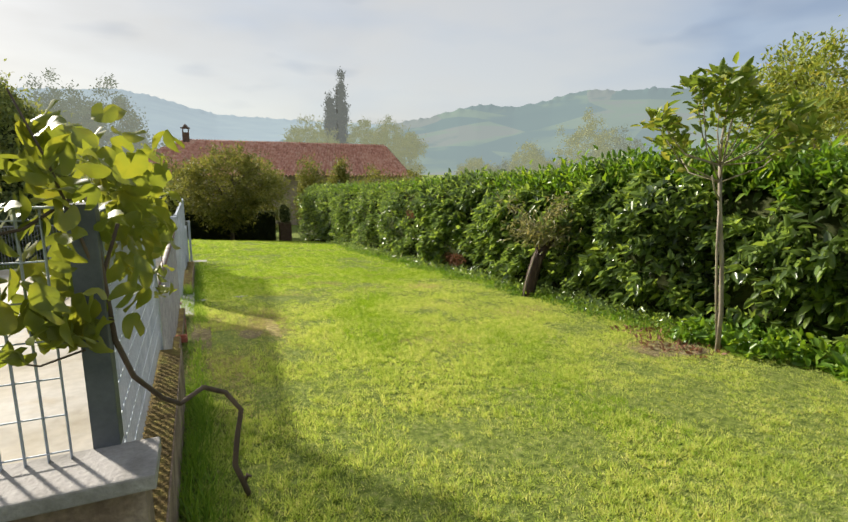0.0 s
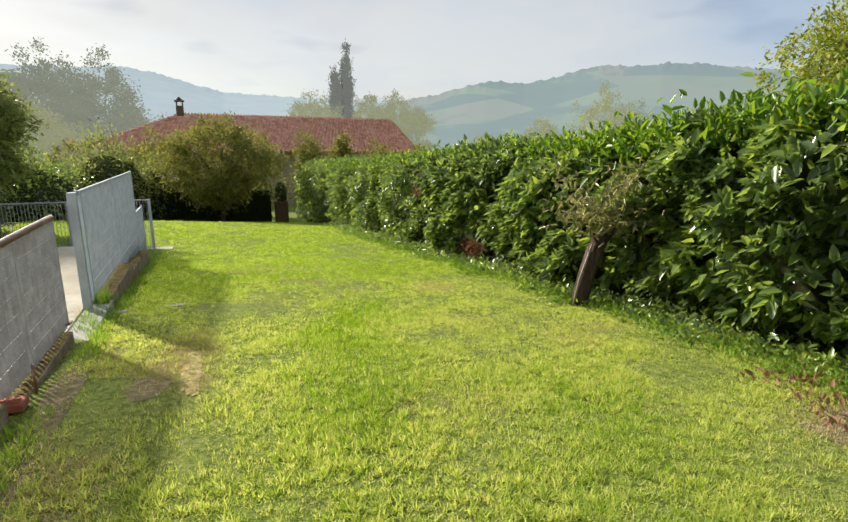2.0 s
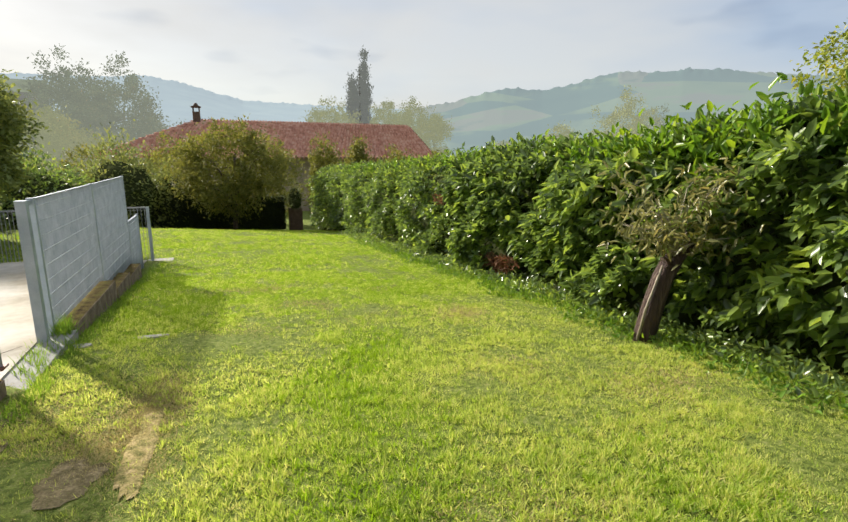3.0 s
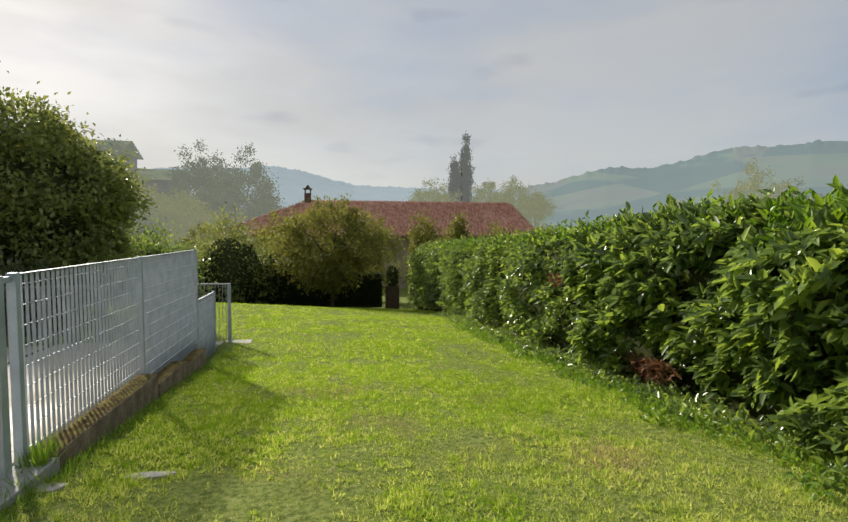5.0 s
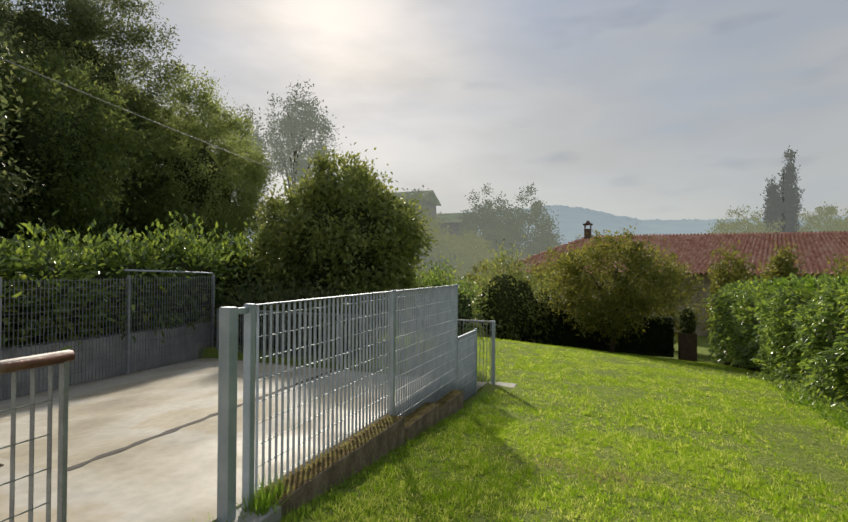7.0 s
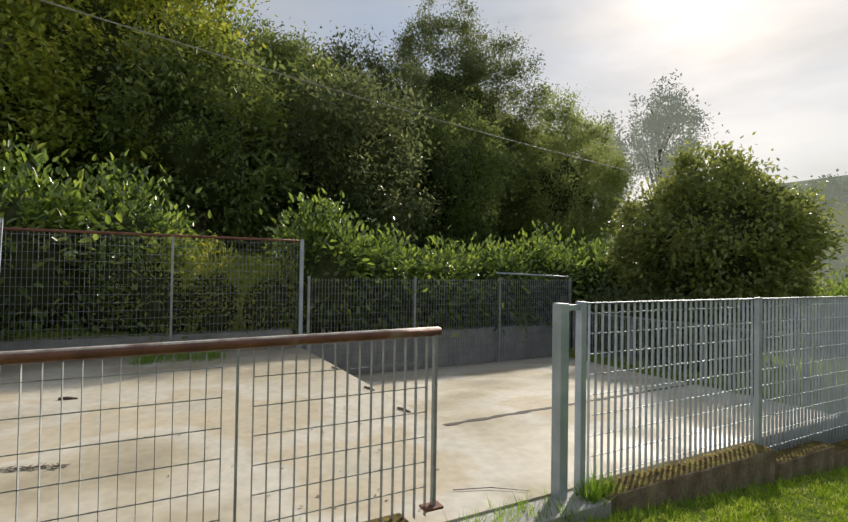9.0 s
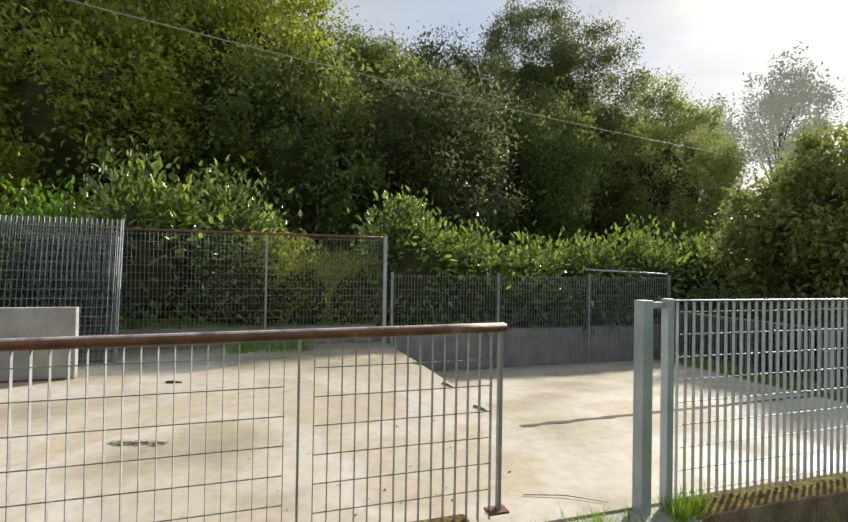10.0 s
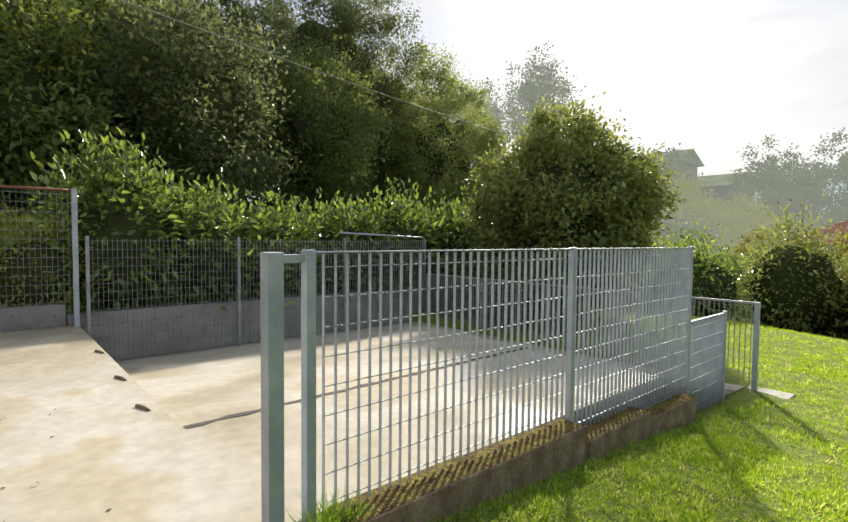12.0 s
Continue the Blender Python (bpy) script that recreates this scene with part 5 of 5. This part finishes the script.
r = random.Random(21)
edge = [(-0.13 + r.uniform(-0.05, 0.07), y) for y in np.arange(1.6, 4.4, 0.045)]
tufts(edge, 22, 0.20, 0.04, "long_grass", "long uncut grass along the kerb")
edge = [(-0.12 + r.uniform(-0.04, 0.05), y) for y in list(np.arange(4.4, 6.0, 0.08)) + list(np.arange(7.0, 9.2, 0.07)) + list(np.arange(9.2, 14.6, 0.16))]
tufts(edge, 20, 0.12, 0.045, "long_grass", "grass growing against the kerb blocks")
tufts([(-0.30 + r.uniform(-0.08, 0.12), 7.9 + r.random() * 1.0, -0.63) for k in range(16)], 18, 0.12, 0.04, "long_grass", "grass tufts in the gateway")
tufts([(-0.30 + r.uniform(-0.05, 0.08), 8.98 + r.uniform(-0.08, 0.12), -0.62) for k in range(9)], 24, 0.2, 0.03, "long_grass", "grass tuft at the gate post")
tufts([(5.35 + r.uniform(-0.25, 0.3) + 0.1 * math.sin(y), y) for y in np.arange(3.8, 20, 0.06)], 16, 0.15, 0.08, "long_grass", "longer grass along the hedge")

# strip of yard edge under the gateway
part("gateway_sill", box_bm(-0.44, -0.17, 7.62, 9.04, -1.0, -0.615, 0.008), M_block, None, "worn concrete sill in the gateway", "structure")

# flat stones and litter
def stone(x, y, rx, ry, label, mat=M_cap, h=0.004, seed=0, name="flat_stone"):
    t = bmesh.new()
    g = random.Random(seed)
    z = land(x, y) + 0.012
    lo, hi = [], []
    for k in range(14):
        a = k * math.tau / 14
        s = 1 + g.uniform(-0.15, 0.15)
        lo.append(t.verts.new((math.cos(a) * rx * s, math.sin(a) * ry * s, -0.03)))
        hi.append(t.verts.new((math.cos(a) * rx * s * 0.93, math.sin(a) * ry * s * 0.93, h)))
    t.faces.new(hi)
    for k in range(14):
        t.faces.new((lo[k], lo[(k + 1) % 14], hi[(k + 1) % 14], hi[k]))
    ob = part(name, t, mat, None, label)
    ob.location = (x, y, z)
    return tagged(ob, "", "stone")


stone(-0.10, 8.72, 0.13, 0.06, "pale flat stone sunk in the grass by the gate", seed=1)
stone(0.48, 8.85, 0.17, 0.05, "pale flat stone sunk in the lawn", seed=2)
bk = thing("broken_brick", (-0.29, 6.03, -0.46), "broken red hollow brick lying on the kerb", "brick")
part("brick_body", box_bm(-0.06, 0.07, -0.08, 0.06, 0, 0.055, 0.008), surface("red_brick", [(0.3, (0.25, 0.07, 0.04)), (0.7, (0.4, 0.14, 0.09))], 20, 0.9, bump=0.5), bk)
part("brick_rib", box_bm(-0.05, 0.06, -0.07, -0.05, 0.055, 0.09, 0.004), bk.children[0].data.materials[0], bk)
sk = thing("steel_pin", (-0.24, 6.3, -0.52), "short rusty steel pin standing by the kerb", "pin")
part("shaft", tube_bm([(0, 0, 0), (0, 0, 0.24)], 0.008, 8), M_rust, sk)

# litter on the slab
def litter(name, pts, mat, label, rad=0.006):
    t = thing(name, pts[0], label, "litter")
    o = Vector(pts[0])
    part("stalk", tube_bm([Vector(p) - o for p in pts], [rad, rad, rad * 0.5][:len(pts)] if len(pts) == 3 else rad, 6), mat, t)
    return t


litter("twig", [(-0.75, 8.15, -0.592), (-0.66, 8.4, -0.588), (-0.5, 8.62, -0.592)], M_bark, "thin dry twig on the concrete", 0.003)
fr = litter("dry_frond", [(-2.52, 5.35, -0.594), (-2.46, 5.55, -0.588), (-2.38, 5.78, -0.592)], M_litter, "dry grey leafy sprig lying on the concrete", 0.004)
n = 46
tt = RNG.random(n)
P = np.stack([-2.52 + 0.14 * tt, 5.35 + 0.43 * tt, np.full(n, -0.588)], 1)
leaves("frond_leaf", P, np.stack([RNG.normal(size=n), 0.5 + RNG.normal(size=n) * 0.5, RNG.random(n) * 0.15], 1), 0.06, M_litter, fr, 0.22, 0.1, True)
litter("leaf_scrap", [(-4.68, 5.42, -0.594), (-4.66, 5.5, -0.585), (-4.64, 5.6, -0.594)], M_bark, "curled dry leaf on the concrete", 0.02)
for x, y in [(-3.7, 8.75), (-2.65, 8.72), (-5.1, 8.78)]:
    litter("chipped_stone", [(x - 0.09, y - 0.03, -0.596), (x, y, -0.594), (x + 0.1, y + 0.02, -0.596)], M_kerb, "dark chip at the edge of the slab", 0.02)
r = random.Random(5)
n = 36
P = np.stack([-3.2 + 2.6 * RNG.random(n), 6.2 + 2.2 * RNG.random(n), np.full(n, -0.596)], 1)
leaves("yard_litter", P, np.stack([RNG.normal(size=n), RNG.normal(size=n), RNG.random(n) * 0.2], 1), 0.028, M_litter, None, 0.5, 0.3, True, "scattered dry leaf scraps on the concrete", "stuff")
tufts([(-6.9 + r.uniform(-0.3, 0.3), 6.6 + r.uniform(-0.5, 0.7), -0.6) for k in range(30)], 26, 0.22, 0.08, "weeds", "weeds at the foot of the back fence", M_tuft)

M_white = surface("white_enamel", [(0.3, (0.6, 0.6, 0.6)), (0.7, (0.75, 0.75, 0.74))], 5, 0.4)
# spare grating panels leaning on the fence
M_navy = surface("dark_blue_coated_steel", [(0.3, (0.03, 0.045, 0.07)), (0.7, (0.06, 0.08, 0.11))], 5, 0.5, 0.3)
for k in range(3):
    x0 = -6.15 - 0.08 * k
    gp = thing("spare_grating_panel", (x0, 3.6, -0.6), "dark steel grating panel leaning upright in a stack", "panel", "stacked grating panels")
    tilt = 0.13
    top = 2.14 - (0.0 if k < 2 else 0.12 * k)
    y0, y1 = -2.0, 0.92 - 0.05 * k
    me = bpy.data.meshes.new("grating_bar")
    bm = box_bm(-0.014, 0.014, -0.0015, 0.0015, 0, top)
    bm.to_mesh(me)
    bm.free()
    me.materials.append(M_navy if k else M_zinc_dark)
    y = y0
    while y < y1 + 0.001:
        ob = new("grating_bar", me)
        ob.parent = gp
        ob.location = (0, y, 0)
        ob.rotation_euler = (0, -tilt, 0)
        y += 0.066
    rm = bpy.data.meshes.new("cross_rod")
    bm = box_bm(-0.003, 0.003, y0, y1, -0.003, 0.003)
    bm.to_mesh(rm)
    bm.free()
    rm.materials.append(M_navy if k else M_zinc_dark)
    z = 0.03
    while z < top:
        ob = new("cross_rod", rm)
        ob.parent = gp
        ob.location = (-math.sin(tilt) * z + 0.014, 0, math.cos(tilt) * z)
        z += 0.132
    part("edge_bar", box_bm(-0.016, 0.016, y1, y1 + 0.006, 0, top), M_zinc, gp).rotation_euler = (0, -tilt, 0)
    if k == 0:
        part("label_plate", box_bm(0.016, 0.02, -0.72, -0.64, 1.62, 1.92), M_white, gp, "small white plate").rotation_euler = (0, -tilt, 0)
cs = thing("concrete_panel", (-5.25, 3.3, -0.6), "thick stained concrete panel standing on edge", "panel")
part("slab_body", box_bm(-0.06, 0.06, -1.2, 1.0, 0, 0.90, 0.012), M_block, cs)
part("rusty_foot", box_bm(-0.1, 0.1, -0.8, 0.9, -0.0, 0.02), M_rust, cs)

# overhead cable
def cable_point(az, el, d):
    a, e = radians(az), radians(el)
    return Vector((2.18 + math.sin(a) * math.cos(e) * d, 6.36 + math.cos(a) * math.cos(e) * d, 0.91 + math.sin(e) * d))


c0, c1 = cable_point(-125, 22.0, 13.5), cable_point(-33.5, 9.0, 24)
cb = thing("overhead_cable", c0, "thin grey overhead cable crossing before the wood", "cable")
pts = []
for i in range(31):
    s = i / 30
    p = c0.lerp(c1, s)
    p.z -= 4 * 0.3 * s * (1 - s)
    pts.append(p - c0)
part("wire", tube_bm(pts, 0.014, 6), surface("grey_cable", [(0.3, (0.245, 0.238, 0.223)), (0.7, (0.346, 0.338, 0.317))], 5, 0.6), cb)
cp = thing("cable_pole", c1 + Vector((0, 0, -(c1.z - land(c1.x, c1.y)))), "slim dark pole carrying the cable", "pole")
part("pole_shaft", tube_bm([(0, 0, -0.2), (0, 0, c1.z - land(c1.x, c1.y) + 0.1)], [0.09, 0.06], 10), M_bark, cp)
